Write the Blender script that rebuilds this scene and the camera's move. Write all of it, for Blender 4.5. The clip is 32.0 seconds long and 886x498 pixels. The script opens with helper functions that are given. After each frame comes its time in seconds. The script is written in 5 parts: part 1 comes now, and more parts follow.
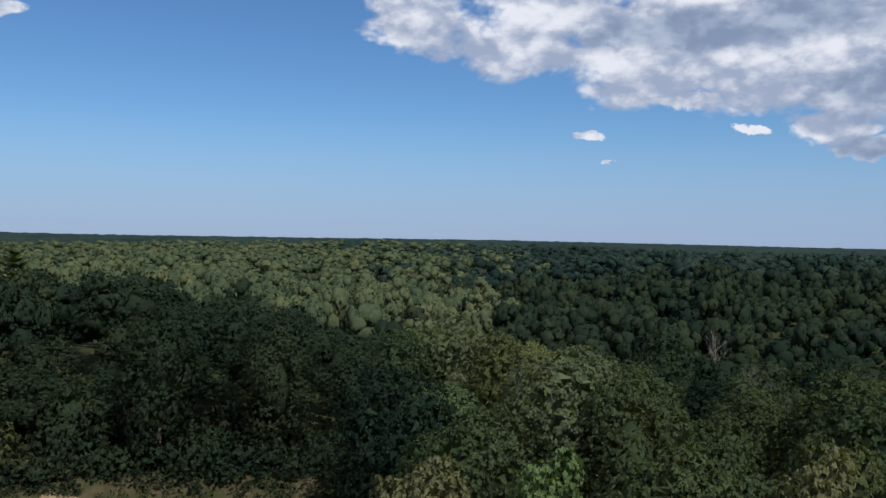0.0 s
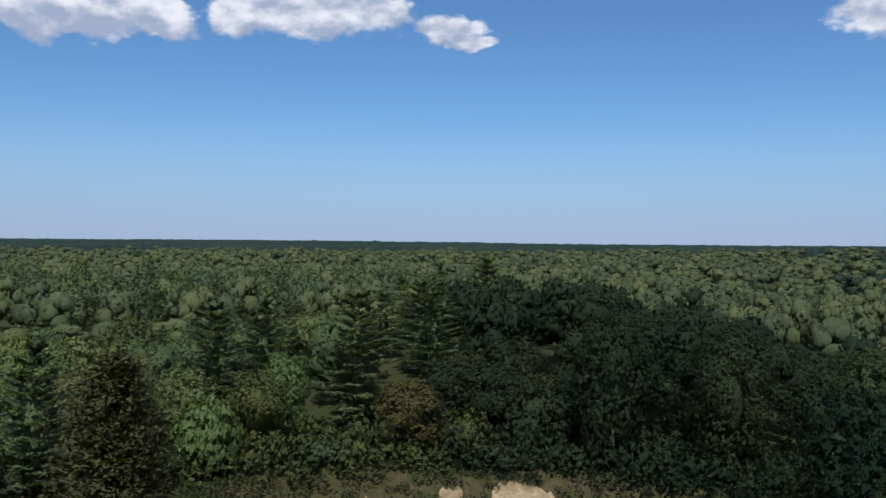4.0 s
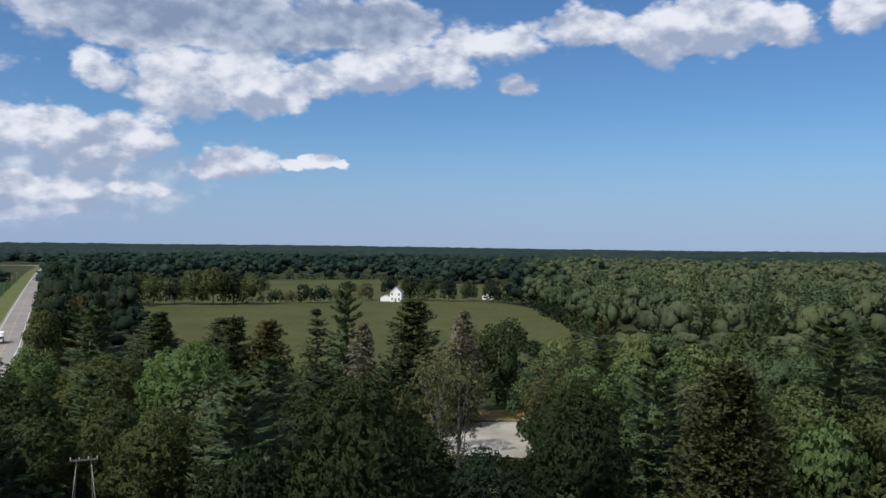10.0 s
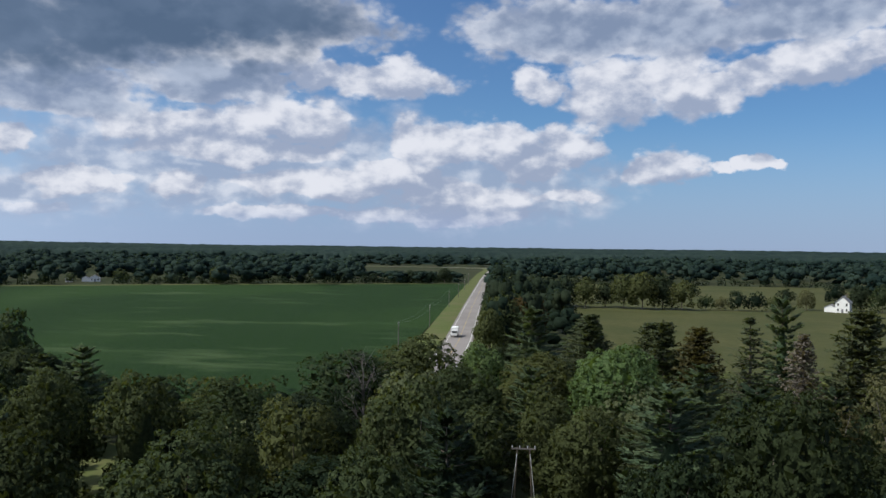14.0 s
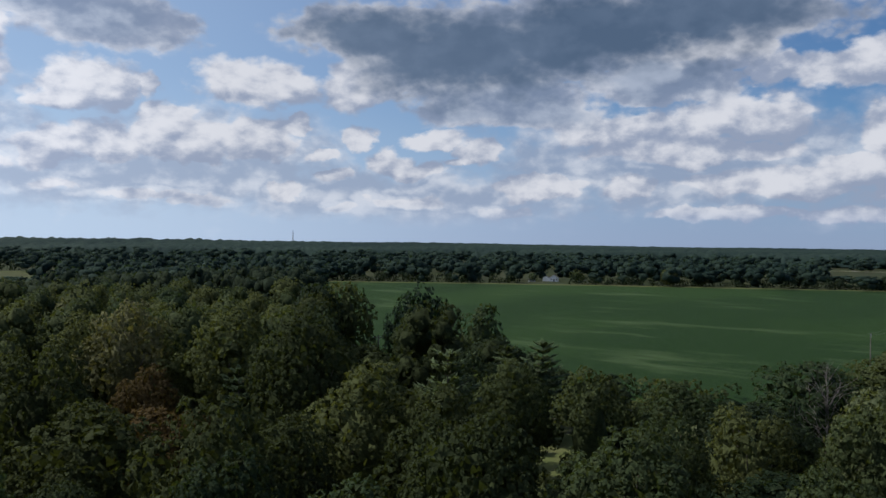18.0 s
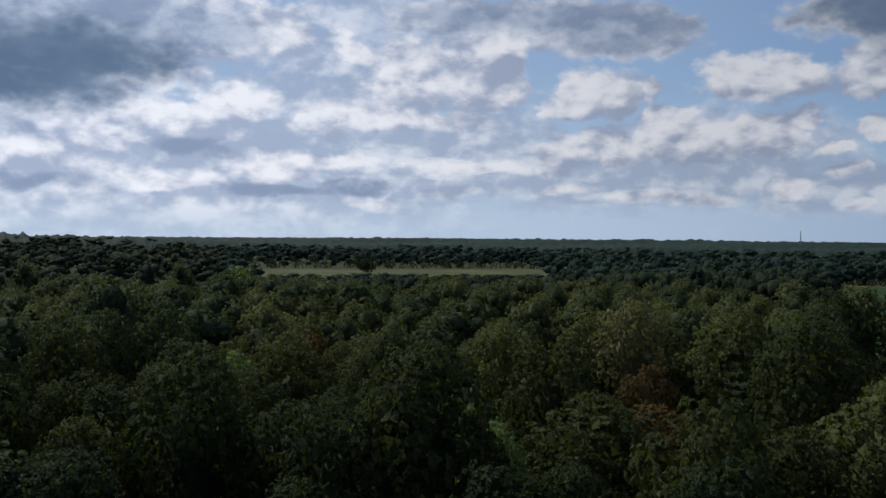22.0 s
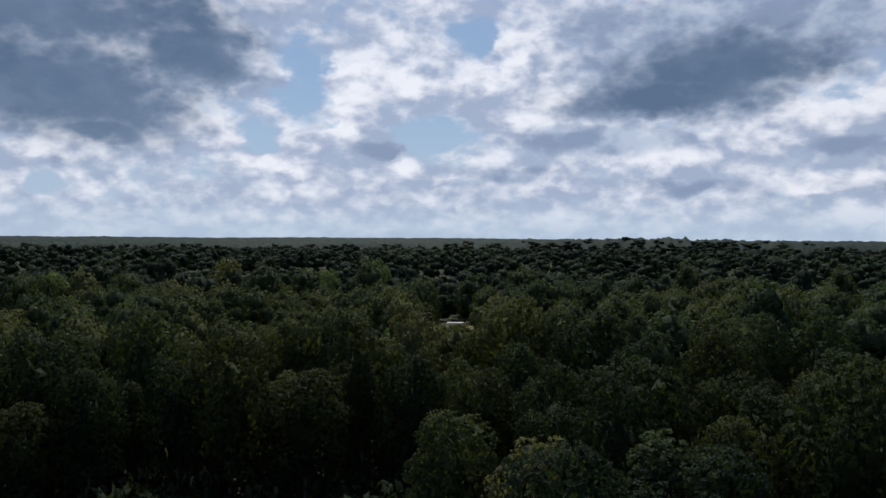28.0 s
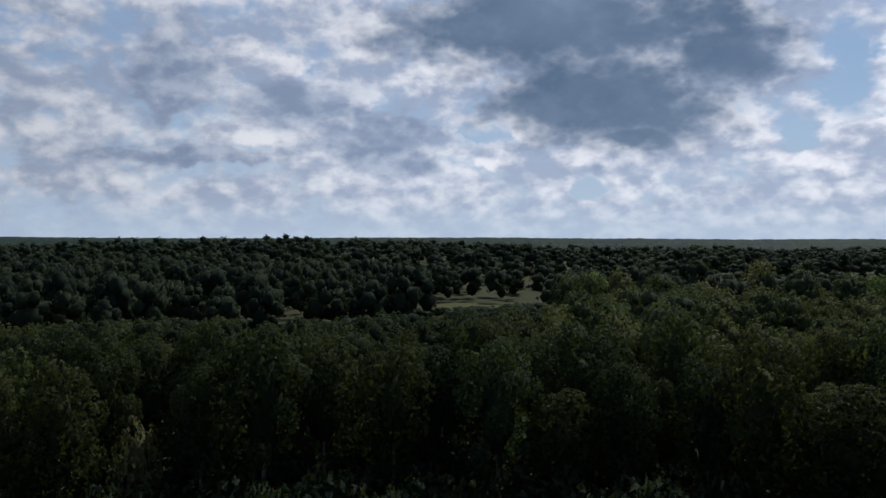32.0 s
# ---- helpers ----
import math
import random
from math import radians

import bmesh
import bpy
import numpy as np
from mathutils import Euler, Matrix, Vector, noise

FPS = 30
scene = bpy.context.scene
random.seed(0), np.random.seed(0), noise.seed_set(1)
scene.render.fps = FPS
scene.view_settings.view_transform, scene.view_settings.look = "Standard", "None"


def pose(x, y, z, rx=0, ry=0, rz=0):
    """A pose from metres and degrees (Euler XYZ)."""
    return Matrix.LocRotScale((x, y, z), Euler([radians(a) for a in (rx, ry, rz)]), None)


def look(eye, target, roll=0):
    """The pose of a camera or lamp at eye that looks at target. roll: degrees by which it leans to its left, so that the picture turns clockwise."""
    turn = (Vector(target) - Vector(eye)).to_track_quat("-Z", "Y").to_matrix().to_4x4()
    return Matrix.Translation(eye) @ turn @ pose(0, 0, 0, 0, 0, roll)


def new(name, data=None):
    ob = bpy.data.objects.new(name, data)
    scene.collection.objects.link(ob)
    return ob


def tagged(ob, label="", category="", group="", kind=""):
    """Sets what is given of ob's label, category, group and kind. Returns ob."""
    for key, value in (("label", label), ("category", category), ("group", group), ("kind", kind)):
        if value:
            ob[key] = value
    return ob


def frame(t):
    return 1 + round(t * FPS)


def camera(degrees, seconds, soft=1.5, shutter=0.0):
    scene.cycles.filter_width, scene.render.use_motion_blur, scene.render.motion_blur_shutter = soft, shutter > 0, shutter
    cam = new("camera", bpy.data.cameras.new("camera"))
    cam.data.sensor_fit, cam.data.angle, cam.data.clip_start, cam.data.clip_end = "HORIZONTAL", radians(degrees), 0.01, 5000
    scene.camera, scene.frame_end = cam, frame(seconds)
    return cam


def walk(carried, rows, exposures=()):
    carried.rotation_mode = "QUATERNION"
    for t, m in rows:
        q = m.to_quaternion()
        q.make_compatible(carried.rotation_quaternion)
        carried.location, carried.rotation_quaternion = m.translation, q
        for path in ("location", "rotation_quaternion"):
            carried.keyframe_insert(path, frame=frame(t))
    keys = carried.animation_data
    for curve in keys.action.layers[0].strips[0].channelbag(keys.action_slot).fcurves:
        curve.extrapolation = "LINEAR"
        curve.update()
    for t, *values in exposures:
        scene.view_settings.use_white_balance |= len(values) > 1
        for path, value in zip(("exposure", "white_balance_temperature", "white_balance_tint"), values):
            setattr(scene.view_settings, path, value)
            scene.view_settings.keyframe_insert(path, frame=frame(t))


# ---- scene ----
cam = camera(55.36, 32.0, soft=1.5)
EYE = 30.0
# seconds, yaw, pitch, roll
ROWS = [
    (0, -0.00, -0.69, -1.06),
    (0.5, 5.39, -0.74, -1.06),
    (1, 9.35, -0.76, -1.05),
    (1.5, 12.55, -0.74, -1.00),
    (2, 15.20, -0.69, -0.95),
    (2.5, 17.45, -0.69, -0.87),
    (3, 20.93, -0.66, -0.76),
    (3.5, 25.82, -0.60, -0.65),
    (5.5, 39.40, -0.45, -0.50),
    (6, 43.32, -0.42, -0.38),
    (6.5, 46.94, -0.40, -0.31),
    (7, 50.67, -0.35, -0.29),
    (7.5, 54.39, -0.31, -0.27),
    (8, 57.85, -0.30, -0.28),
    (8.5, 60.99, -0.26, -0.36),
    (9, 63.82, -0.22, -0.41),
    (9.5, 66.83, -0.23, -0.59),
    (10, 70.00, -0.19, -0.69),
    (10.5, 73.29, -0.16, -0.76),
    (11, 76.70, -0.18, -0.80),
    (11.5, 80.22, -0.19, -0.79),
    (12, 84.04, -0.21, -0.80),
    (12.5, 87.93, -0.19, -0.76),
    (13, 91.56, -0.22, -0.68),
    (13.5, 95.18, -0.22, -0.70),
    (14, 98.53, -0.21, -0.74),
    (14.5, 102.17, -0.24, -0.70),
    (16.5, 116.85, -0.36, -0.74),
    (17, 120.66, -0.39, -0.76),
    (17.5, 124.49, -0.42, -0.79),
    (18, 128.42, -0.44, -0.75),
    (18.5, 132.35, -0.51, -0.74),
    (19, 136.32, -0.56, -0.69),
    (19.5, 140.43, -0.63, -0.68),
    (20, 144.64, -0.68, -0.64),
    (20.5, 148.92, -0.72, -0.63),
    (21, 153.18, -0.74, -0.60),
    (21.5, 157.29, -0.74, -0.55),
    (22, 161.45, -0.75, -0.52),
    (22.5, 165.73, -0.74, -0.46),
    (23, 170.12, -0.73, -0.37),
    (23.5, 174.33, -0.78, -0.31),
    (24, 177.50, -0.76, -0.29),
    (24.5, 180.80, -0.78, -0.30),
    (26.5, 193.21, -0.82, -0.38),
    (27, 197.00, -0.83, -0.39),
    (27.5, 200.60, -0.82, -0.38),
    (28, 203.91, -0.79, -0.35),
    (28.5, 207.26, -0.78, -0.30),
    (29, 211.75, -0.80, -0.27),
    (29.5, 216.56, -0.79, -0.22),
    (30, 221.37, -0.81, -0.21),
    (30.5, 226.13, -0.78, -0.09),
    (31, 230.73, -0.78, 0.01),
    (31.5, 234.87, -0.82, -0.03),
    (32, 238.87, -0.83, -0.19),
]
walk(cam, [(t, pose(0, 0, EYE, 90 + p, r, y)) for t, y, p, r in ROWS],
     exposures=[(t, e, 6050, 10) for t, e in ((0, -0.1), (6, 0.0), (10, -0.1), (14, -0.16), (19, -0.42), (24, -0.65), (28, -0.66), (32, -0.68))])

# ---- sky and sun ----
SUN_AZ, SUN_EL = 207.0, 50.0
world = bpy.data.worlds.new("sky")
scene.world = world
world.use_nodes = True
wn, wl = world.node_tree.nodes, world.node_tree.links
wn.clear()


def wnode(kind, **settings):
    n = wn.new(kind)
    for key, value in settings.items():
        if key == "operation":
            n.operation = value
        elif key == "clamp":
            n.use_clamp = value
    return n


def feed(node, index, value):
    if hasattr(value, "is_output"):
        wl.new(value, node.inputs[index])
    else:
        node.inputs[index].default_value = value


def m(op, a, b=0.0, c=0.0, clamp=False):
    n = wnode("ShaderNodeMath", operation=op, clamp=clamp)
    feed(n, 0, a), feed(n, 1, b), feed(n, 2, c)
    return n.outputs[0]


def vm(op, a, b=(0, 0, 0), c=(0, 0, 0)):
    n = wnode("ShaderNodeVectorMath", operation=op)
    feed(n, 0, a), feed(n, 1, b)
    if op == "MULTIPLY_ADD":
        feed(n, 2, c)
    return n.outputs["Value"] if op in ("LENGTH", "DOT_PRODUCT") else n.outputs[0]


def ramp(value, low, high):
    n = wn.new("ShaderNodeMapRange")
    n.interpolation_type = "SMOOTHSTEP"
    feed(n, 0, value)
    n.inputs[1].default_value, n.inputs[2].default_value = low, high
    return n.outputs[0]


def wmix(f, a, b):
    n = wn.new("ShaderNodeMix")
    n.data_type = "RGBA"
    feed(n, 0, f), feed(n, 6, a), feed(n, 7, b)
    return n.outputs[2]


def wnoise(vector, scale, detail, rough):
    n = wn.new("ShaderNodeTexNoise")
    feed(n, 0, vector)
    n.inputs["Scale"].default_value, n.inputs["Detail"].default_value = scale, detail
    n.inputs["Roughness"].default_value = rough
    return n


heading = wn.new("ShaderNodeTexCoord").outputs["Generated"]
heading = vm("NORMALIZE", heading)
split = wn.new("ShaderNodeSeparateXYZ")
wl.new(heading, split.inputs[0])
sx, sy, sz = split.outputs
# azimuth in degrees, anticlockwise from +y, and elevation in degrees
az_sin = vm("DOT_PRODUCT", heading, (0.5, -0.8660254, 0))
az_cos = vm("DOT_PRODUCT", heading, (-0.8660254, -0.5, 0))
az = m("MULTIPLY_ADD", m("ARCTAN2", az_sin, az_cos), 57.29578, 120.0)
el = m("MULTIPLY", m("ARCSINE", sz), 57.29578)
place = wn.new("ShaderNodeCombineXYZ")
wl.new(az, place.inputs[0]), wl.new(el, place.inputs[1])
stretched = vm("MULTIPLY", heading, (1, 1, 1.6))
drift = wnoise(stretched, 16.0, 5.0, 0.55)
warp = vm("MULTIPLY", vm("SUBTRACT", drift.outputs["Color"], (0.5, 0.5, 0.5)), (4.5, 2.2, 0))
spot = vm("ADD", place.outputs[0], warp)
# the light on the clouds comes from above and from the sun's side
spot_up = vm("ADD", spot, (0.7, 1.2, 0))
lean = (0.004, -0.010, 0.022)


class Bank:
    """A bank of clouds: the distance to the nearest puff, in puff radii, here and a little towards the light."""

    def __init__(self):
        self.far = self.far_up = None

    def puff(self, a, e, w, h):
        d = vm("LENGTH", vm("MULTIPLY_ADD", spot, (1 / w, 1 / h, 0), (-a / w, -e / h, 0)))
        u = vm("LENGTH", vm("MULTIPLY_ADD", spot_up, (1 / w, 1 / h, 0), (-a / w, -e / h, 0)))
        self.far = d if self.far is None else m("SMOOTH_MIN", self.far, d, 0.12)
        self.far_up = u if self.far_up is None else m("SMOOTH_MIN", self.far_up, u, 0.12)


white, grey, slate, mist, hole = Bank(), Bank(), Bank(), Bank(), Bank()
white.puff(1.6, 14.3, 3.2, 2.1)
white.puff(-5.3, 12.9, 4.2, 2.0)
white.puff(-13.5, 11.7, 5.4, 2.5)
white.puff(-20.5, 11.3, 5.7, 2.8)
white.puff(-25.3, 12.1, 4.4, 3.6)
white.puff(-24.8, 7.3, 2.4, 0.8)
white.puff(-16.2, 9.1, 2.3, 0.6)
white.puff(-9.8, 7.2, 0.7, 0.3)
white.puff(-10.6, 5.5, 0.3, 0.2)
white.puff(-19.9, 7.2, 0.9, 0.2)
white.puff(-7.9, 15.0, 5.6, 2.1)
white.puff(-17.0, 14.4, 7.0, 2.7)
grey.puff(-15.3, 13.6, 6.7, 1.1)
grey.puff(-26.3, 9.7, 3.1, 1.8)
grey.puff(-26.4, 5.9, 1.5, 0.5)
grey.puff(-23.7, 14.2, 4.8, 1.5)
white.puff(39.0, 14.9, 6.4, 1.6)
white.puff(29.9, 13.9, 1.9, 0.8)
white.puff(27.9, 13.0, 1.5, 0.4)
white.puff(33.7, 15.0, 1.9, 1.1)
white.puff(43.6, 14.6, 1.9, 1.6)
white.puff(69.4, 12.2, 2.3, 1.5)
white.puff(66.7, 13.3, 3.4, 1.3)
white.puff(60.3, 14.3, 3.0, 1.4)
white.puff(56.1, 13.7, 3.0, 1.5)
white.puff(52.0, 14.4, 4.0, 1.8)
white.puff(48.0, 14.0, 1.8, 1.3)
white.puff(65.2, 10.9, 1.4, 0.7)
slate.puff(121.7, 13.4, 8.4, 2.3)
slate.puff(112.4, 14.4, 8.3, 1.7)
grey.puff(123.5, 9.5, 5.7, 1.5)
grey.puff(90.5, 14.2, 6.4, 1.8)
grey.puff(83.2, 14.3, 7.1, 1.7)
grey.puff(76.3, 14.5, 5.9, 1.4)
white.puff(92.0, 10.8, 1.7, 1.2)
white.puff(87.5, 10.2, 3.3, 2.1)
white.puff(83.5, 11.0, 2.7, 2.1)
white.puff(80.7, 10.0, 2.4, 1.2)
white.puff(77.9, 11.1, 2.0, 1.2)
white.puff(75.0, 11.6, 2.9, 1.3)
white.puff(72.2, 12.0, 1.8, 1.1)
white.puff(84.1, 5.4, 2.6, 1.3)
white.puff(80.2, 5.4, 0.9, 0.4)
white.puff(78.4, 5.6, 1.2, 0.5)
white.puff(76.8, 5.4, 0.8, 0.3)
white.puff(90.0, 7.1, 2.2, 1.5)
white.puff(90.7, 3.5, 2.3, 0.5)
white.puff(101.9, 11.1, 4.2, 1.2)
white.puff(110.2, 12.6, 3.3, 1.1)
white.puff(114.5, 10.9, 1.8, 1.2)
white.puff(107.2, 11.3, 1.5, 1.1)
white.puff(116.6, 7.6, 5.5, 1.5)
white.puff(109.4, 8.1, 4.8, 1.5)
white.puff(112.3, 6.1, 7.2, 0.8)
white.puff(99.5, 6.9, 3.4, 1.6)
white.puff(94.9, 6.7, 3.8, 1.4)
white.puff(91.9, 5.6, 3.0, 1.3)
white.puff(101.8, 4.7, 5.3, 1.1)
white.puff(107.1, 3.9, 5.6, 1.0)
white.puff(97.2, 3.5, 5.0, 1.1)
white.puff(115.8, 3.8, 2.4, 0.7)
white.puff(121.2, 3.6, 2.9, 0.9)
white.puff(109.3, 2.1, 7.4, 0.5)
white.puff(97.9, 2.1, 5.0, 0.6)
slate.puff(127.1, 12.7, 7.1, 2.6)
slate.puff(118.3, 13.9, 8.7, 2.4)
slate.puff(110.8, 15.1, 6.3, 1.9)
slate.puff(133.4, 13.6, 5.4, 1.6)
grey.puff(123.2, 8.7, 6.1, 1.0)
grey.puff(114.5, 10.6, 4.5, 1.2)
white.puff(147.8, 9.8, 0.8, 0.8)
white.puff(140.4, 10.1, 4.4, 1.7)
white.puff(134.5, 10.3, 3.2, 1.7)
white.puff(145.6, 6.3, 3.5, 1.8)
white.puff(141.1, 6.6, 3.0, 1.7)
white.puff(138.3, 7.6, 0.9, 0.7)
white.puff(146.6, 7.9, 1.9, 1.0)
white.puff(134.4, 6.7, 1.3, 0.9)
white.puff(136.9, 5.8, 0.8, 0.4)
white.puff(132.2, 5.3, 1.7, 1.0)
white.puff(135.8, 4.3, 1.2, 0.5)
white.puff(130.4, 4.8, 2.2, 0.7)
white.puff(125.9, 6.0, 2.1, 1.0)
white.puff(127.7, 5.3, 1.7, 0.4)
white.puff(129.3, 6.9, 2.2, 0.7)
white.puff(139.0, 3.4, 1.2, 0.6)
white.puff(145.0, 2.5, 2.5, 0.5)
white.puff(131.1, 2.8, 3.0, 0.6)
white.puff(135.8, 2.3, 1.4, 0.4)
white.puff(123.2, 3.6, 2.1, 1.0)
white.puff(120.9, 4.0, 1.5, 0.7)
white.puff(124.3, 2.2, 2.7, 0.4)
white.puff(164.0, 11.3, 4.1, 2.0)
white.puff(159.8, 10.5, 3.9, 2.1)
white.puff(158.1, 12.1, 2.2, 1.6)
white.puff(167.7, 12.3, 1.6, 1.3)
white.puff(151.0, 9.7, 2.8, 1.7)
white.puff(152.9, 8.7, 2.6, 1.0)
white.puff(169.3, 7.8, 2.5, 1.6)
white.puff(164.4, 8.1, 6.8, 1.1)
white.puff(150.2, 6.1, 3.8, 1.2)
white.puff(153.2, 5.7, 2.6, 1.4)
white.puff(146.4, 6.4, 2.3, 1.4)
white.puff(168.6, 5.1, 3.5, 0.8)
white.puff(159.8, 4.7, 4.3, 0.5)
white.puff(160.9, 3.3, 2.1, 0.7)
white.puff(152.8, 3.5, 1.9, 0.5)
white.puff(166.7, 2.5, 2.6, 0.5)
white.puff(148.6, 2.8, 3.4, 0.5)
grey.puff(150.3, 13.5, 4.2, 1.6)
grey.puff(156.6, 14.4, 8.0, 1.2)
grey.puff(184.6, 13.1, 8.9, 2.4)
grey.puff(193.1, 6.6, 5.5, 1.1)
grey.puff(189.8, 11.0, 6.4, 2.4)
grey.puff(189.1, 8.7, 6.1, 1.4)
white.puff(196.6, 10.7, 1.8, 3.3)
white.puff(172.7, 13.5, 2.3, 2.3)
white.puff(175.7, 8.7, 2.7, 1.8)
white.puff(188.1, 5.0, 4.2, 1.4)
white.puff(179.4, 3.4, 1.9, 0.8)
white.puff(172.2, 4.6, 3.1, 1.2)
white.puff(182.7, 6.3, 3.3, 1.4)
white.puff(196.0, 4.0, 1.9, 1.0)
white.puff(163.9, 10.3, 4.5, 2.2)
slate.puff(188.8, 9.1, 6.1, 1.3)
slate.puff(185.1, 10.9, 5.6, 1.8)
grey.puff(194.2, 6.5, 4.2, 1.0)
grey.puff(187.0, 12.4, 8.3, 3.2)
grey.puff(178.1, 13.1, 4.3, 1.6)
grey.puff(219.1, 11.0, 4.0, 2.0)
grey.puff(186.9, 3.4, 3.8, 0.5)
grey.puff(200.2, 4.3, 2.6, 0.5)
grey.puff(208.4, 5.8, 1.8, 0.7)
grey.puff(173.2, 3.0, 3.4, 0.4)
grey.puff(167.7, 3.4, 2.5, 0.4)
grey.puff(178.4, 5.6, 2.5, 0.6)
white.puff(206.9, 10.2, 4.0, 1.6)
white.puff(201.8, 9.7, 2.2, 1.5)
white.puff(209.8, 7.5, 2.1, 2.7)
white.puff(198.4, 11.6, 2.3, 2.7)
white.puff(198.0, 7.5, 3.4, 1.7)
white.puff(212.5, 6.3, 2.0, 1.5)
white.puff(219.4, 6.3, 1.8, 1.4)
white.puff(214.6, 4.5, 3.3, 0.8)
white.puff(204.0, 4.4, 3.0, 0.7)
white.puff(188.8, 5.3, 3.4, 1.5)
white.puff(181.3, 7.1, 6.6, 2.2)
white.puff(179.5, 3.4, 2.9, 0.7)
hole.puff(213.4, 10.2, 1.9, 2.6)
hole.puff(204.7, 6.8, 2.9, 1.2)
hole.puff(201.8, 13.3, 1.7, 1.1)
hole.puff(172.6, 7.8, 0.9, 0.7)
hole.puff(216.2, 6.3, 1.1, 1.4)
slate.puff(230.1, 13.9, 10.9, 3.0)
slate.puff(227.8, 9.1, 7.2, 3.2)
slate.puff(236.2, 13.8, 4.9, 2.1)
slate.puff(220.7, 11.9, 4.4, 2.2)
slate.puff(226.3, 6.7, 3.0, 1.0)
grey.puff(246.2, 8.4, 4.3, 0.7)
grey.puff(242.2, 5.1, 3.3, 0.9)
grey.puff(248.6, 8.7, 5.2, 1.4)
grey.puff(243.3, 7.1, 4.4, 1.3)
grey.puff(255.3, 5.2, 5.4, 0.7)
grey.puff(256.5, 10.2, 2.5, 3.0)
white.puff(252.7, 11.6, 2.0, 1.2)
white.puff(249.0, 11.1, 2.1, 1.1)
white.puff(243.6, 13.5, 2.2, 2.6)
white.puff(244.0, 8.9, 1.1, 0.8)
white.puff(239.2, 10.5, 3.0, 1.3)
white.puff(250.4, 6.8, 5.1, 1.1)
white.puff(235.8, 5.3, 2.3, 1.1)
white.puff(232.8, 7.3, 1.9, 1.7)
white.puff(229.4, 5.2, 3.1, 0.8)
white.puff(220.7, 6.8, 3.3, 1.8)
white.puff(216.3, 10.6, 1.8, 1.2)
white.puff(215.9, 5.0, 2.1, 0.6)
mist.puff(112.3, 5.6, 15.6, 4.0)
mist.puff(96.1, 4.4, 9.8, 3.0)
mist.puff(143.7, 5.4, 8.4, 3.8)
mist.puff(131.5, 3.1, 15.2, 1.9)
mist.puff(164.3, 5.7, 12.8, 5.0)
mist.puff(147.9, 3.9, 11.3, 2.5)
mist.puff(169.3, 10.2, 6.3, 4.0)
hole.puff(235.5, 8.7, 1.4, 0.8)
hole.puff(236.2, 6.7, 1.4, 0.8)
hole.puff(229.4, 3.1, 1.5, 0.8)
hole.puff(153.3, 11.9, 2.4, 1.4)
hole.puff(145.3, 12.0, 2.8, 1.5)
hole.puff(172.4, 7.8, 1.0, 0.7)
hole.puff(150.3, 11.1, 4.9, 1.2)
hole.puff(142.3, 12.2, 3.4, 1.0)
hole.puff(159.9, 14.6, 2.1, 0.5)
hole.puff(170.6, 13.3, 1.1, 0.6)


def cells_of(vector, scale):
    n = wn.new("ShaderNodeTexVoronoi")
    feed(n, 0, vector)
    n.inputs["Scale"].default_value, n.inputs["Detail"].default_value = scale, 0.0
    return n.outputs["Distance"]


# cauliflower heaps at two sizes, and torn wisps: high at the crown of a heap
knotted = vm("ADD", stretched, vm("MULTIPLY", warp, (0.005, 0.005, 0.005)))
heap = m("ADD", m("MULTIPLY_ADD", cells_of(knotted, 17.0), -0.55, 0.28), m("MULTIPLY_ADD", cells_of(knotted, 42.0), -0.38, 0.19))
heap = m("ADD", heap, m("MULTIPLY_ADD", cells_of(knotted, 100.0), -0.20, 0.10))
heap = m("ADD", heap, m("MULTIPLY_ADD", wnoise(stretched, 10.0, 10.0, 0.62).outputs[0], 1.5, -0.75))


def billows(vector):
    """The soft rounded forms within a cloud."""
    cauls = m("ADD", m("MULTIPLY", cells_of(vector, 24.0), -0.16), m("MULTIPLY", cells_of(vector, 58.0), -0.09))
    return m("ADD", cauls, wnoise(vector, 11.0, 8.0, 0.58).outputs[0])


relief = m("SUBTRACT", billows(knotted), billows(vm("ADD", knotted, lean)))
slow = wnoise(stretched, 4.5, 4.0, 0.5).outputs[0]
sunward = vm("DOT_PRODUCT", heading, (-math.sin(radians(208)), math.cos(radians(208)), 0))
veiled = vm("DOT_PRODUCT", heading, (-math.sin(radians(228)), math.cos(radians(228)), 0))
# towards the sun a broken veil of cloud fills the sky, torn open in places
torn = ramp(m("SUBTRACT", hole.far, m("MULTIPLY", heap, 0.8)), 0.85, 1.35)
veil = m("MULTIPLY", m("MULTIPLY", ramp(m("ADD", heap, m("MULTIPLY", sunward, 0.30)), -0.30, 0.25), torn), ramp(veiled, 0.22, 0.62))
overhead = m("MULTIPLY", ramp(el, 19.0, 30.0), ramp(heap, -0.2, 0.2))
body = ramp(m("SUBTRACT", white.far, m("MULTIPLY", heap, 0.85)), 1.24, 0.80)
thick = ramp(m("SUBTRACT", grey.far, m("MULTIPLY", heap, 0.8)), 1.50, 0.50)
gloom = ramp(m("SUBTRACT", slate.far, m("MULTIPLY", heap, 0.75)), 1.60, 0.50)
film = ramp(m("SUBTRACT", mist.far, m("MULTIPLY", heap, 0.7)), 1.25, 0.60)
cover = m("MAXIMUM", m("MAXIMUM", m("MAXIMUM", body, m("MULTIPLY", film, 0.72)), m("MULTIPLY", veil, 0.90)), m("MAXIMUM", overhead, m("MAXIMUM", ramp(thick, 0.0, 0.5), ramp(gloom, 0.0, 0.45))))
rise = m("MINIMUM", m("MAXIMUM", m("SUBTRACT", white.far_up, white.far), -0.6), 0.48)
